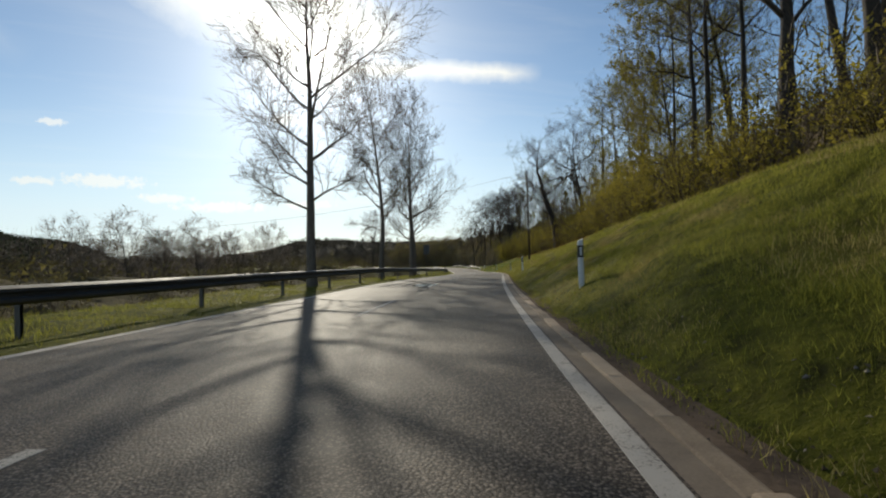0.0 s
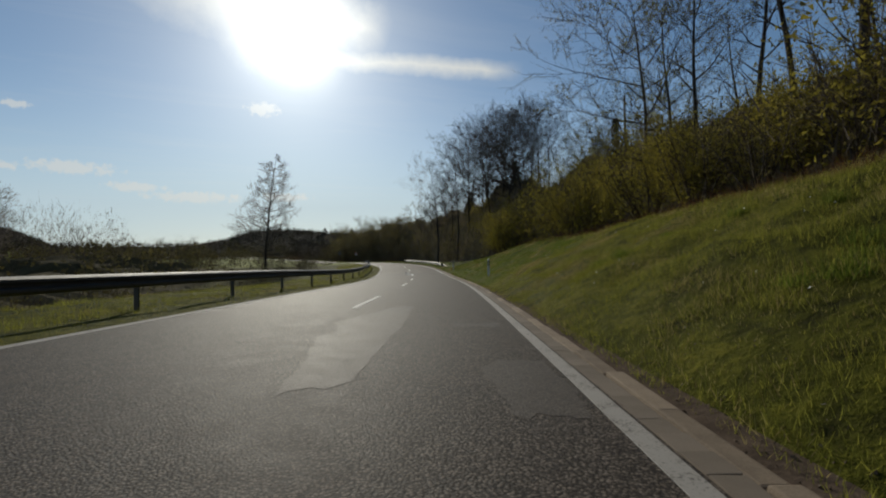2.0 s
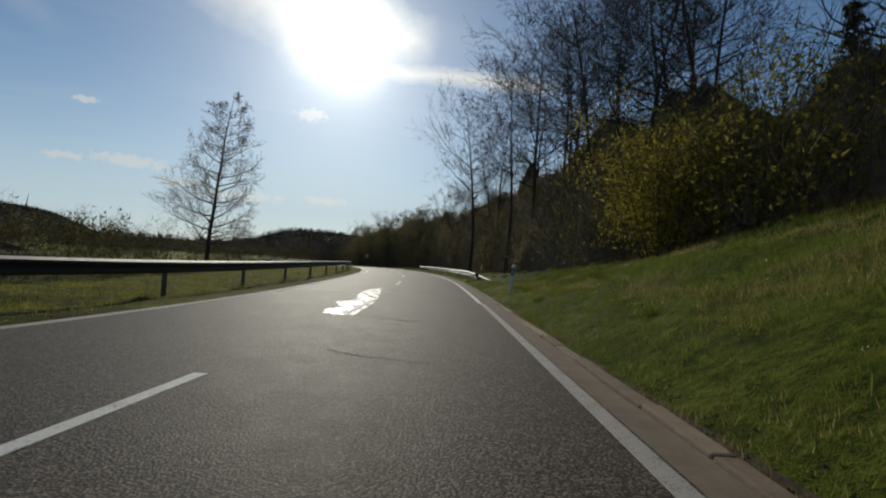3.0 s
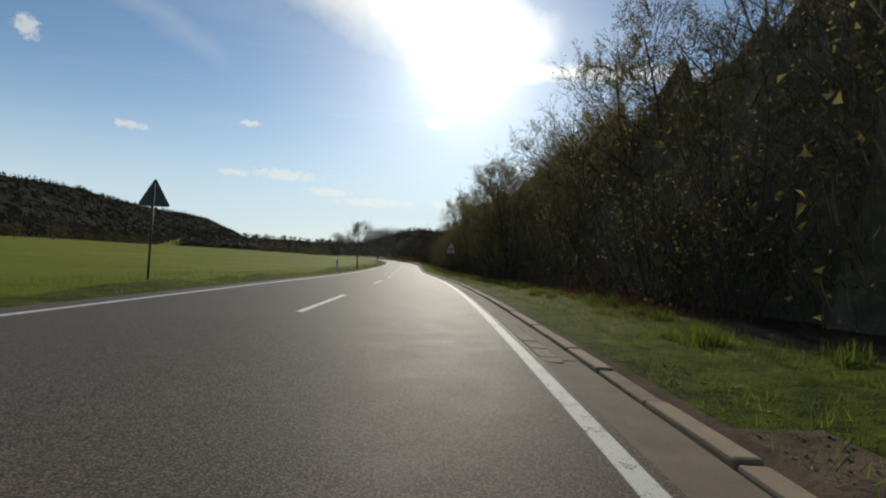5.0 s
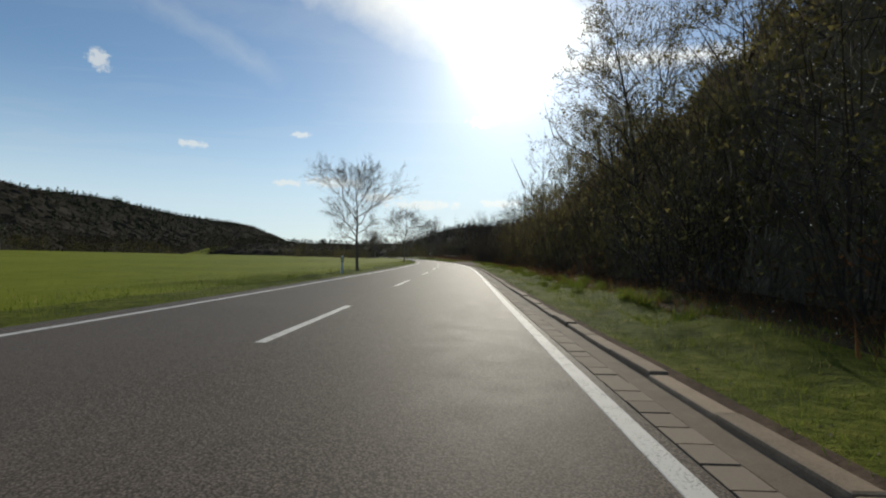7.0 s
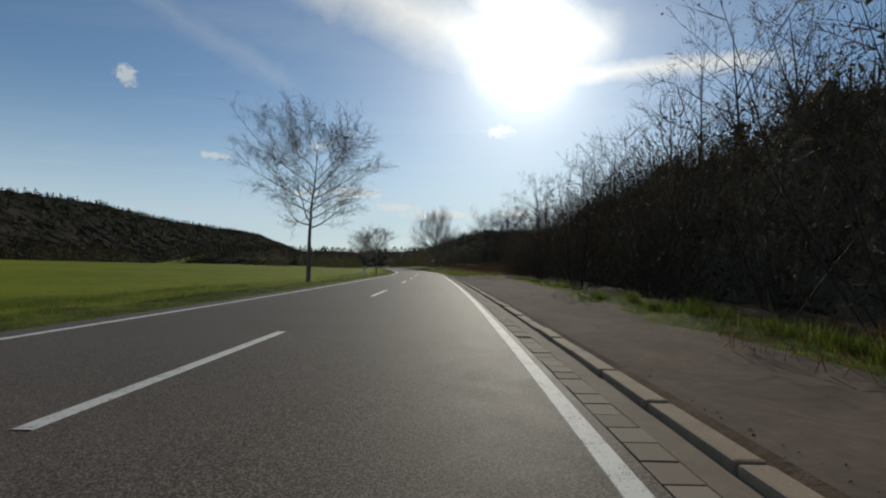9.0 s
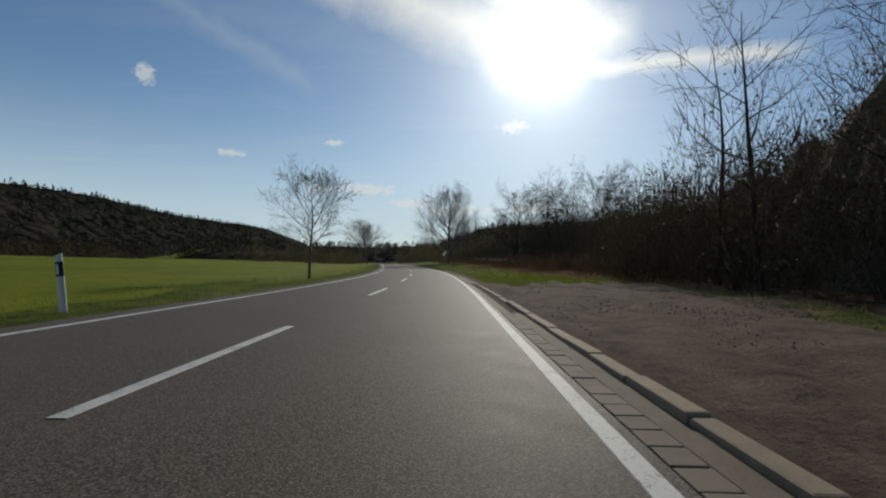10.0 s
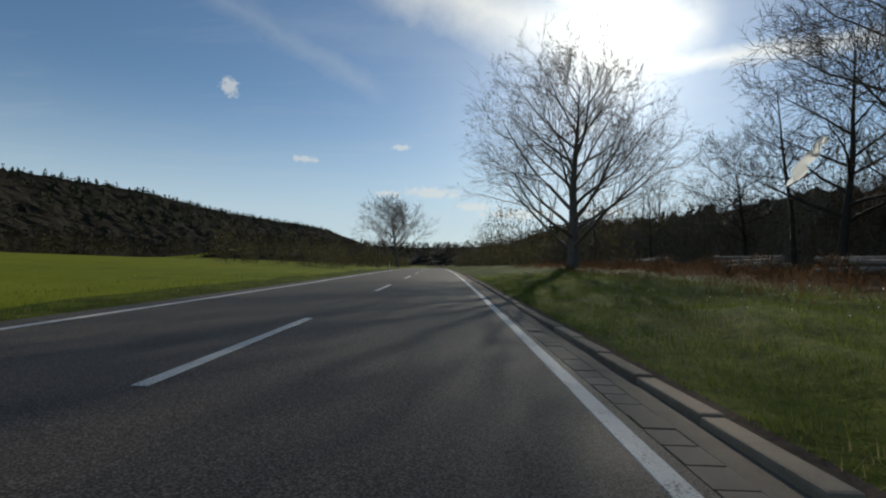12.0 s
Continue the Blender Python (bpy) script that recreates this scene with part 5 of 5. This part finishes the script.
def meadow_grass():
    """Blades on verges, bank and meadow edge."""
    r = np.random.default_rng(4)
    out, dry = [], []
    for s0, s1, o0, o1, n, h0, h1 in ((-4, 128, 3.6, 5.0, 180000, 0.05, 0.15), (-4, 120, 4.8, 8.0, 360000, 0.08, 0.22), (-4, 124, 7.8, 11.5, 170000, 0.10, 0.26), (130, 172, 3.9, 7.0, 36000, 0.06, 0.2), (172, 290, 4.5, 7.4, 80000, 0.05, 0.2), (172, 290, 3.86, 4.8, 48000, 0.03, 0.11),
                                      (352, 425, 4.08, 9.8, 130000, 0.07, 0.24), (351, 362, 4.3, 11.0, 16000, 0.15, 0.36), (384, 425, 3.86, 4.2, 9000, 0.05, 0.14), (-4, 425, -5.6, -3.62, 70000, 0.05, 0.16), (150, 425, -7.2, -5.0, 20000, 0.08, 0.3),
                                      (-4, 150, -9.5, -4.6, 110000, 0.08, 0.24), (290, 352, 6.0, 11.0, 7000, 0.08, 0.35), (160, 425, -30, -7, 26000, 0.06, 0.2)):
        s, o = r.uniform(s0, s1, n), r.uniform(o0, o1, n)
        if (s0, o0) == (290, 6.0):
            o = np.interp(s, (290, 300, 318, 336, 352), (6.3, 6.5, 7.9, 9.3, 12.4)) + r.normal(0, 0.35, n)
        clump = np.array([0.6 * noise.noise(Vector((a * 0.9, b * 0.9, 3.0))) + 0.7 * noise.noise(Vector((a * 2.6, b * 3.2, 6.0))) for a, b in zip(s, o)])
        keep = clump > r.uniform(-1.4, 0.0, n)
        s, o, clump = s[keep], o[keep], clump[keep]
        n = len(s)
        p = on_sheet(s, o, -0.02)
        h = r.uniform(h0, h1, n) * (0.75 + 0.9 * np.clip(clump, -0.4, 1))
        a = r.uniform(0, 6.28, n)
        wd = np.stack([np.cos(a), np.sin(a), 0 * a], -1) * r.uniform(0.0028, 0.0055, n)[:, None] * (1.4 if h0 > 0.09 or o1 < 0 else 0.8)
        ln = np.stack([r.normal(0, 0.24, n), r.normal(0, 0.24, n), np.ones(n)], -1) * h[:, None]
        bend = np.stack([r.normal(0, 0.25, n), r.normal(0, 0.25, n), -0.1 * np.ones(n)], -1) * h[:, None]
        patch = np.array([noise.noise(Vector((a * 0.45, b * 0.8, 9.0))) for a, b in zip(s, o)])
        brown = patch * 1.6 + (0.14 if s0 < 130 and o0 > 0 else -0.25) > r.uniform(0, 1, n)
        dry.append(np.where(brown, 1, np.where(s < np.where(o > 0, 86, 160), 0, 2)))
        out.append(np.stack([p - wd, p + wd, p + ln + bend], 1).reshape(-1, 3))
    return scraps("grass", np.concatenate(out), [M_BLADE, M_DRY, M_GREEN], "spring grass on the verges, bank and meadow edge", "grass", np.concatenate(dry))


meadow_grass()


def grass_tufts():
    """Tall dark tussocks along the foot of the thicket."""
    r = np.random.default_rng(41)
    out = []
    for s0, s1, o0, o1, count in ((172, 290, 5.3, 6.5, 210), (290, 336, 0.0, 0.5, 60), (352, 400, 7.0, 10.5, 60), (60, 128, 4.3, 8.5, 70)):
        for i in range(count):
            s, o = r.uniform(s0, s1), r.uniform(o0, o1)
            if s0 == 290:
                o += float(np.interp(s, (290, 300, 318, 336), (6.2, 6.5, 7.9, 9.2)))
            n, h = 130, r.uniform(0.22, 0.42) * (0.7 if s0 == 60 else 1.0)
            p = on_sheet(np.full(n, s), np.full(n, o), -0.03) + np.stack([r.normal(0, 0.10, n), r.normal(0, 0.10, n), 0 * r.random(n)], -1)
            a, q = r.uniform(0, 6.28, n), r.uniform(0.1, 0.8, n)
            tip = np.stack([np.cos(a) * q, np.sin(a) * q, 1.05 - 0.5 * q], -1) * (h * r.uniform(0.6, 1.1, n))[:, None]
            wd = np.stack([-np.sin(a), np.cos(a), 0 * a], -1) * r.uniform(0.004, 0.008, n)[:, None]
            out.append(np.stack([p - wd, p + wd, p + tip], 1).reshape(-1, 3))
    return scraps("grass_tussocks", np.concatenate(out), [M_GREEN], "tall dark green grass tussocks by the thicket", "grass")


grass_tufts()


def russet_grass():
    """Dry bracken and old grass in the clearing and under the bank's bushes."""
    r = np.random.default_rng(8)
    out = []
    for s0, s1, o0, o1, n, h0, h1 in ((352, 445, 8.5, 26, 42000, 0.15, 0.6), (176, 300, 5.6, 8.5, 12000, 0.1, 0.5), (40, 120, 9.5, 12, 8000, 0.15, 0.5)):
        s, o = r.uniform(s0, s1, n), r.uniform(o0, o1, n)
        p = on_land(s, o, -0.03)
        h = r.uniform(h0, h1, n)
        a = r.uniform(0, 6.28, n)
        wd = np.stack([np.cos(a), np.sin(a), 0 * a], -1) * r.uniform(0.004, 0.010, n)[:, None]
        ln = np.stack([r.normal(0, 0.5, n), r.normal(0, 0.5, n), np.ones(n)], -1) * h[:, None]
        out.append(np.stack([p - wd, p + wd, p + ln], 1).reshape(-1, 3))
    return scraps("dry_bracken", np.concatenate(out), [M_RED], "dry russet bracken and old grass under the wood's edge", "bracken")


russet_grass()

# ---------------------------------------------------------------- road details
def blob(name, s, off, length, width, z, mat, seed, parent, label, points=26):
    """A flat patch of irregular outline on the road."""
    r = random.Random(seed)
    ph = [r.uniform(0, 6.28) for _ in range(4)]
    v = []
    for i in range(points):
        t = math.tau * i / points
        k = 1 + 0.10 * math.sin(2 * t + ph[0]) + 0.10 * math.sin(3 * t + ph[1]) + 0.08 * math.sin(5 * t + ph[2]) + r.uniform(-0.05, 0.05)
        st, o = s + math.cos(t) * k * length / 2, off + math.sin(t) * k * width / 2
        v.append(on_road(st, o, crown_height(o) + z))
    v.append(on_road(s, off, crown_height(off) + z))
    f = [(points, i, (i + 1) % points) for i in range(points)]
    me = mesh(name, v, f, [mat])
    return part(name, me, parent, label)


def repair_patch(outline, seed, name="repair_patch", mat=None, z=0.003, label="repaired asphalt patch, painted paler for its sun glint"):
    """A thin overlay of finer asphalt with a ragged edge."""
    r = random.Random(seed)
    edge = []
    for (s0, o0), (s1, o1) in zip(outline, outline[1:] + outline[:1]):
        for t in np.linspace(0, 1, 7)[:-1]:
            edge.append((s0 + (s1 - s0) * t + r.uniform(-0.10, 0.10), o0 + (o1 - o0) * t + r.uniform(-0.035, 0.035)))
    bm = bmesh.new()
    bm.faces.new([bm.verts.new(on_road(s, o, crown_height(o) + z)) for s, o in edge])
    bmesh.ops.triangulate(bm, faces=bm.faces[:])
    bm.normal_update()
    if sum(f.normal.z for f in bm.faces) < 0:
        bmesh.ops.reverse_faces(bm, faces=bm.faces[:])
    part(name, finish(bm, name, mat or M_PATCH), road, label)


repair_patch([(67.9, 0.85), (69.3, 0.68), (70.8, 0.36), (71.3, 0.55), (72.3, 0.25), (74.8, 0.8), (75.4, 1.3), (72.5, 1.38), (70.2, 1.36), (68.3, 1.34)], 60)
repair_patch([(68.75, 2.37), (69.1, 2.55), (69.1, 2.99), (68.0, 3.03), (67.4, 2.97), (67.4, 2.5)], 61)
repair_patch([(107.0, 0.2), (107.2, -0.45), (108.0, -0.6), (108.7, -0.35), (109.9, -0.8), (110.5, -0.5), (111.6, -0.5), (113.0, -0.75), (115.5, -0.8), (116.9, -0.4), (113.0, -0.02), (110.0, 0.13)], 63, "wet_patch", M_WET, 0.004, "wet asphalt shining along the centre line")
repair_patch([(71.65, 2.14), (72.05, 2.12), (72.1, 2.86), (71.7, 2.86)], 62)
blob("puddle", 20.9, -0.45, 1.5, 1.15, 0.007, M_WATER, 80, road, "shallow puddle shining on the asphalt")


def crack(points, width, seed, mat=None):
    r = random.Random(seed)
    v, f = [], []
    fine = []
    for (s0, o0), (s1, o1) in zip(points, points[1:]):
        for t in np.linspace(0, 1, 9)[:-1]:
            fine.append((s0 + (s1 - s0) * t + r.uniform(-0.03, 0.03), o0 + (o1 - o0) * t + r.uniform(-0.03, 0.03)))
    for i, (s, o) in enumerate(fine):
        a, b = fine[max(i - 1, 0)], fine[min(i + 1, len(fine) - 1)]
        ds, do = b[0] - a[0], b[1] - a[1]
        n = math.hypot(ds, do) or 1
        wd = width * r.uniform(0.4, 1.2) / 2
        v.append(on_road(s + do / n * wd, o - ds / n * wd, crown_height(o) + 0.0035))
        v.append(on_road(s - do / n * wd, o + ds / n * wd, crown_height(o) + 0.0035))
    f = [(2 * i, 2 * i + 1, 2 * i + 3, 2 * i + 2) for i in range(len(fine) - 1)]
    part("crack", mesh("crack", v, f, [mat or M_CRACKSHADOW]), road)


crack(((106.97, 0.25), (106.8, 0.85), (106.6, 1.22), (106.52, 1.6), (106.72, 1.95), (106.8, 2.6)), 0.015, 1)
crack(((106.75, 0.8), (106.2, 0.75)), 0.011, 2)
crack(((106.6, 1.1), (107.0, 1.15)), 0.010, 3)
crack(((116.8, -2.6), (116.8, -0.6), (115.8, 2.7)), 0.03, 4, M_GUTTER)
crack(((103.2, 0.6), (102.9, 1.1), (102.7, 1.9)), 0.02, 5)
crack(((318.8, 5.6), (319.4, 5.9), (319.0, 6.5)), 0.05, 6)


def drain_cover(s, off):
    thing = tagged(new("drain_cover"), "cast-iron drain grate set in the gutter", "drain")
    bm = bmesh.new()
    for x in (-0.19, 0.19):
        box(bm, (0.04, 0.46, 0.03), (x, 0, 0))
    for y in (-0.22, 0.22):
        box(bm, (0.42, 0.04, 0.03), (0, y, 0))
    part("frame", finish(bm, "frame", M_IRON), thing)
    bm = bmesh.new()
    box(bm, (0.34, 0.025, 0.024), (0, 0, 0))
    bar = finish(bm, "bar", M_IRON)
    for y in np.linspace(-0.17, 0.17, 7):
        part("bar", bar, thing, m=Matrix.Translation((0, y, 0)))
    thing.matrix_basis = standing(s, off, 0.006)


drain_cover(37.4, 3.2)
drain_cover(47.0, 3.2)

# ---------------------------------------------------------------- signs
def pole_mesh(height, radius=0.03):
    bm = bmesh.new()
    r = bmesh.ops.create_cone(bm, segments=12, radius1=radius, radius2=radius, depth=height + 0.3, cap_ends=True)
    bmesh.ops.translate(bm, verts=r["verts"], vec=(0, 0, (height - 0.3) / 2))
    return finish(bm, "pole", M_STEEL, smooth=True)


def plate(name, outline, thick, mat, bevel=0.0):
    """A flat plate in the x-z plane, facing -y."""
    bm = bmesh.new()
    vs = [bm.verts.new((x, -thick / 2, z)) for x, z in outline]
    face = bm.faces.new(vs)
    r = bmesh.ops.extrude_face_region(bm, geom=[face])
    bmesh.ops.translate(bm, verts=[v for v in r["geom"] if isinstance(v, bmesh.types.BMVert)], vec=(0, thick, 0))
    bmesh.ops.recalc_face_normals(bm, faces=bm.faces[:])
    return finish(bm, name, mat, bevel)


def rounded_triangle(side, round_, cz):
    h = side * math.sqrt(3) / 2
    out = []
    for k, (x, z) in enumerate(((-side / 2, -h / 3), (side / 2, -h / 3), (0, 2 * h / 3))):
        c = Vector((x, z)) * (1 - 2 * round_ / (side / math.sqrt(3)))
        a0 = (-150, -30, 90)[k]
        for d in (-60, -30, 0, 30, 60):
            a = radians(a0 + d)
            out.append((c.x + round_ * math.cos(a), cz + c.y + round_ * math.sin(a)))
    return out


def warning_sign(s, off, lean):
    thing = tagged(new("warning_sign"), "red-bordered triangular warning sign with a plate on a steel post", "road sign")
    part("post", pole_mesh(3.2), thing)
    part("panel", plate("panel", rounded_triangle(0.9, 0.05, 2.85), 0.012, M_SIGNRED), thing, "red triangular panel")
    part("face", plate("face", rounded_triangle(0.64, 0.03, 2.85), 0.018, M_WHITE), thing, "white inner triangle")
    bm = bmesh.new()
    box(bm, (0.045, 0.024, 0.22), (0, 0, 2.86))
    box(bm, (0.05, 0.024, 0.05), (0, 0, 2.70))
    part("symbol", finish(bm, "symbol", M_BLACK), thing, "black upright symbol")
    board = part("plate", plate("plate", ((-0.33, 2.22), (0.33, 2.22), (0.33, 2.50), (-0.33, 2.50)), 0.012, M_WHITE), thing, "white plate under the triangle")
    bm = bmesh.new()
    box(bm, (0.5, 0.018, 0.07), (0.0, 0, 2.36))
    part("lettering", finish(bm, "lettering", M_BLACK), board, "dark unreadable line of writing")
    x, y, z = on_land(s, off)
    thing.matrix_basis = pose(x, y, z, 0, lean, heading(s) - 4)


warning_sign(215.2, 5.5, 1.0)


def sign_from_behind(s, off, outline, top, label, turn=0.0, clamp=()):
    thing = tagged(new("road_sign"), label, "road sign")
    part("post", pole_mesh(top), thing)
    part("panel", plate("panel", outline, 0.01, M_SIGNBACK), thing, m=Matrix.Translation((0, 0.045, 0)))
    bm = bmesh.new()
    box(bm, (0.3, 0.03, 0.03), (0, 0.025, 0))
    rail = finish(bm, "clamp", M_STEEL)
    for z in clamp:
        part("clamp", rail, thing, m=Matrix.Translation((0, 0, z)))
    x, y, z = on_land(s, off)
    thing.matrix_basis = pose(x, y, z, 0, 0, heading(s) + turn)


sign_from_behind(53.3, -5.2, ((-0.33, 2.5), (0.33, 2.5), (0.33, 3.55), (-0.33, 3.55)), 3.6, "back of a grey rectangular road sign behind the barrier", 0, (2.75, 3.3))
sign_from_behind(180.9, -5.9, rounded_triangle(0.95, 0.05, 2.35), 2.8, "dark back of a triangular road sign beside the meadow", 0, (2.2, 2.45))

# ---------------------------------------------------------------- pole, cable, logs, rag
def utility_pole(m, height, label):
    thing = tagged(new("utility_pole"), label, "utility pole", "utility poles")
    bm = bmesh.new()
    r = bmesh.ops.create_cone(bm, segments=14, radius1=0.15, radius2=0.10, depth=height + 0.5, cap_ends=True)
    bmesh.ops.translate(bm, verts=r["verts"], vec=(0, 0, height / 2 - 0.25))
    part("shaft", finish(bm, "shaft", M_POLE, smooth=True), thing)
    bm = bmesh.new()
    r = bmesh.ops.create_cone(bm, segments=10, radius1=0.045, radius2=0.03, depth=0.16, cap_ends=True)
    pin = finish(bm, "insulator", M_WHITE, 0.01)
    for k in range(2):
        part("insulator", pin, thing, m=Matrix.Translation((0.15 if k else -0.15, 0, height - 0.25 - 0.3 * k)))
    thing.matrix_basis = m


utility_pole(at_land(107.4, 19.8), 11.3, "weathered wooden utility pole in the bushes")
utility_pole(at_land(64.9, 7.4, lean=1.0), 11.9, "dark wooden utility pole on the grass bank")


def cable(a, b, sag):
    V, F = [], []
    A, B = Vector(a), Vector(b)
    tube(V, F, [(A.lerp(B, t) - Vector((0, 0, sag * 4 * t * (1 - t))), 0.014) for t in np.linspace(0, 1, 40)], 5)
    me = mesh("overhead_cable", V, F, [M_WIRE])
    tagged(new("overhead_cable", me), "black overhead cable slung across the road", "cable")


cable(on_land(64.9, 7.4, 11.7), on_road(41.0, -56.0, 5.5), 2.4)
cable(on_land(64.9, 7.4, 11.7), on_land(107.4, 19.8, 11.0), 0.9)


def log_mesh(seed, length, radius):
    rng = random.Random(seed)
    V, F = [], []
    path = shoot(rng, Vector((-length / 2, 0, 0)), Vector((1, 0, 0)), length, radius, radius * 0.75, 8, 0.012, 0)
    tube(V, F, path, 9)
    F.append(tuple(reversed(range(9))))
    F.append(tuple(range(len(V) - 9, len(V))))
    slots = [0] * (len(F) - 2) + [1, 1]
    return mesh("log", V, F, [M_LOG, M_LOGEND], slots, smooth=False)


LOGS = [log_mesh(70 + k, 5.6, 0.11 + 0.015 * k) for k in range(3)]
log_rng = random.Random(12)
for base_s, base_o in ((409.0, 18.4), (415.2, 19.0), (424.0, 19.4), (437.5, 20.0), (446.0, 20.6)):
    for row, count in ((0, 5), (1, 3), (2, 1)):
        for i in range(count):
            x, y, z = on_land(base_s + log_rng.uniform(-0.6, 0.6), base_o + (i - count / 2) * 0.27, 0.3 + row * 0.21)
            ob = new("log", LOGS[log_rng.randrange(3)])
            ob.matrix_basis = pose(x, y, z, log_rng.uniform(0, 360), 0, heading(base_s) + 90 + log_rng.uniform(-4, 4))
            tagged(ob, "felled log in a stack at the clearing's edge", "log", "stacked logs")


def rag():
    """A shred of plastic film caught in the outer twigs of the young tree."""
    r = random.Random(3)
    n, m = 9, 6
    V, F = [], []
    for i in range(n):
        t = i / (n - 1)
        wd = 0.12 + 0.48 * math.sin(math.pi * min(1, t * 1.1 + 0.02)) * (0.6 + 0.5 * t)
        for j in range(m):
            u = j / (m - 1) - 0.5
            V.append((-0.16 + 0.40 * t + u * wd * 0.6 + r.gauss(0, 0.02), r.gauss(0, 0.04), -0.30 + 0.55 * t + u * wd * 0.5 + r.gauss(0, 0.025)))
    for i in range(n - 1):
        for j in range(m - 1):
            F.append((i * m + j, i * m + j + 1, (i + 1) * m + j + 1, (i + 1) * m + j))
    me = mesh("plastic_film", V, F, [M_RAG], smooth=True)
    ob = new("plastic_film", me)
    x, y, z = on_land(402.2, 6.25, 2.12)
    ob.matrix_basis = pose(x, y, z, 0, 0, heading(402))
    tagged(ob, "torn white plastic film caught in bare twigs", "plastic film")


rag()


def loose_gravel():
    """Pebbles and broken asphalt on the lay-by and at the kerb."""
    r = np.random.default_rng(15)
    V = []
    for s0, s1, o0, o1, n, k0, k1 in ((334, 353, 4.0, 11.5, 9000, 0.008, 0.04), (300, 334, 3.9, 7.5, 900, 0.008, 0.025), (160, 172, 3.9, 4.8, 900, 0.01, 0.035),
                                      (-4, 130, 3.8, 4.4, 3200, 0.008, 0.03), (172, 425, 3.9, 4.2, 2600, 0.008, 0.025), (-4, 425, 3.22, 3.66, 1400, 0.005, 0.014)):
        s, o, k = r.uniform(s0, s1, n), r.uniform(o0, o1, n), r.uniform(k0, k1, n) * r.uniform(0.5, 1, n)
        low = o < 3.7
        p = np.where(low[:, None], on_road(s, o, -0.01), on_land(s, o, 0.0))
        d = r.normal(0, 1, (n, 4, 3))
        d /= np.linalg.norm(d, axis=2, keepdims=True)
        d[:, 0] = (0, 0, 1.0)
        t = p[:, None] + d * k[:, None, None] * np.array((1, 1, 0.6))
        for f in ((0, 1, 2), (0, 2, 3), (0, 3, 1)):
            V.append(np.stack([t[:, f[0]], t[:, f[1]], t[:, f[2]]], 1).reshape(-1, 3))
    return scraps("loose_gravel", np.concatenate(V), [M_PEBBLE], "loose gravel and grit along the kerb and lay-by", "gravel")


loose_gravel()


def soil_crumbs():
    """Clods and crumbled earth where the bank meets the kerb."""
    r = np.random.default_rng(27)
    n = 7000
    s, o = r.uniform(-4, 112, n), r.normal(3.72, 0.13, n).clip(3.5, 4.3) + np.interp(r.random(n), (0, 1), (0, 0.05))
    o = o + np.interp(s, (80, 100), (0, 0.08))
    k = r.uniform(0.006, 0.024, n) * r.uniform(0.4, 1, n)
    p = on_sheet(s, o, 0.0)
    d = r.normal(0, 1, (n, 4, 3))
    d /= np.linalg.norm(d, axis=2, keepdims=True)
    d[:, 0] = (0, 0, 1.0)
    t = p[:, None] + d * k[:, None, None]
    V = [np.stack([t[:, a], t[:, b], t[:, c]], 1).reshape(-1, 3) for a, b, c in ((0, 1, 2), (0, 2, 3), (0, 3, 1))]
    return scraps("soil_crumbs", np.concatenate(V), [M_CLOD], "crumbled dark soil at the foot of the bank", "soil")


soil_crumbs()


def blossom(s, off, height, wide, count, seed):
    """A blackthorn in flower among the bare bushes."""
    thing = tagged(new("blackthorn_bush"), "blackthorn bush in white blossom at the wood's edge", "bush", "thicket bushes")
    for nm, me in bush_meshes(seed, height, wide, 12, 0, shoots=12):
        tagged(part(nm, me, thing), kind="stuff")
    rr = random.Random(seed)
    V, F = [], []
    for i in range(count):
        a, q, z = rr.uniform(0, 6.28), math.sqrt(rr.random()) * wide * 0.75, height * rr.uniform(0.25, 1.0)
        leaf(V, F, rr, Vector((math.cos(a) * q, math.sin(a) * q, z)), rr.uniform(0.014, 0.03))
    tagged(part("blossom", mesh("blossom", V, F, [M_RAG]), thing, "small white flowers"), kind="stuff")
    thing.matrix_basis = at_land(s, off)


blossom(237.5, 8.4, 5.2, 2.4, 900, 91)
blossom(244.0, 8.2, 4.2, 2.0, 500, 92)
blossom(231.0, 7.8, 3.0, 1.6, 260, 93)


def flowers():
    """Small white flowers in the verge grass."""
    r = np.random.default_rng(21)
    V = []
    for s0, s1, o0, o1, n in ((372, 420, 5.5, 10.5, 380), (190, 240, 5.0, 6.6, 50), (60, 112, 4.4, 7.5, 140)):
        p = on_land(r.uniform(s0, s1, n), r.uniform(o0, o1, n), 0.0) + np.stack([0 * r.random(n), 0 * r.random(n), r.uniform(0.12, 0.32, n)], -1)
        for k in range(3):
            d1, d2 = r.normal(0, 0.008, (n, 3)), r.normal(0, 0.008, (n, 3))
            V.append(np.stack([p, p + d1 + (0, 0, 0.008), p + d2], 1).reshape(-1, 3))
    return scraps("wildflowers", np.concatenate(V), [M_RAG], "tiny white wildflowers in the verge grass", "flowers")


flowers()
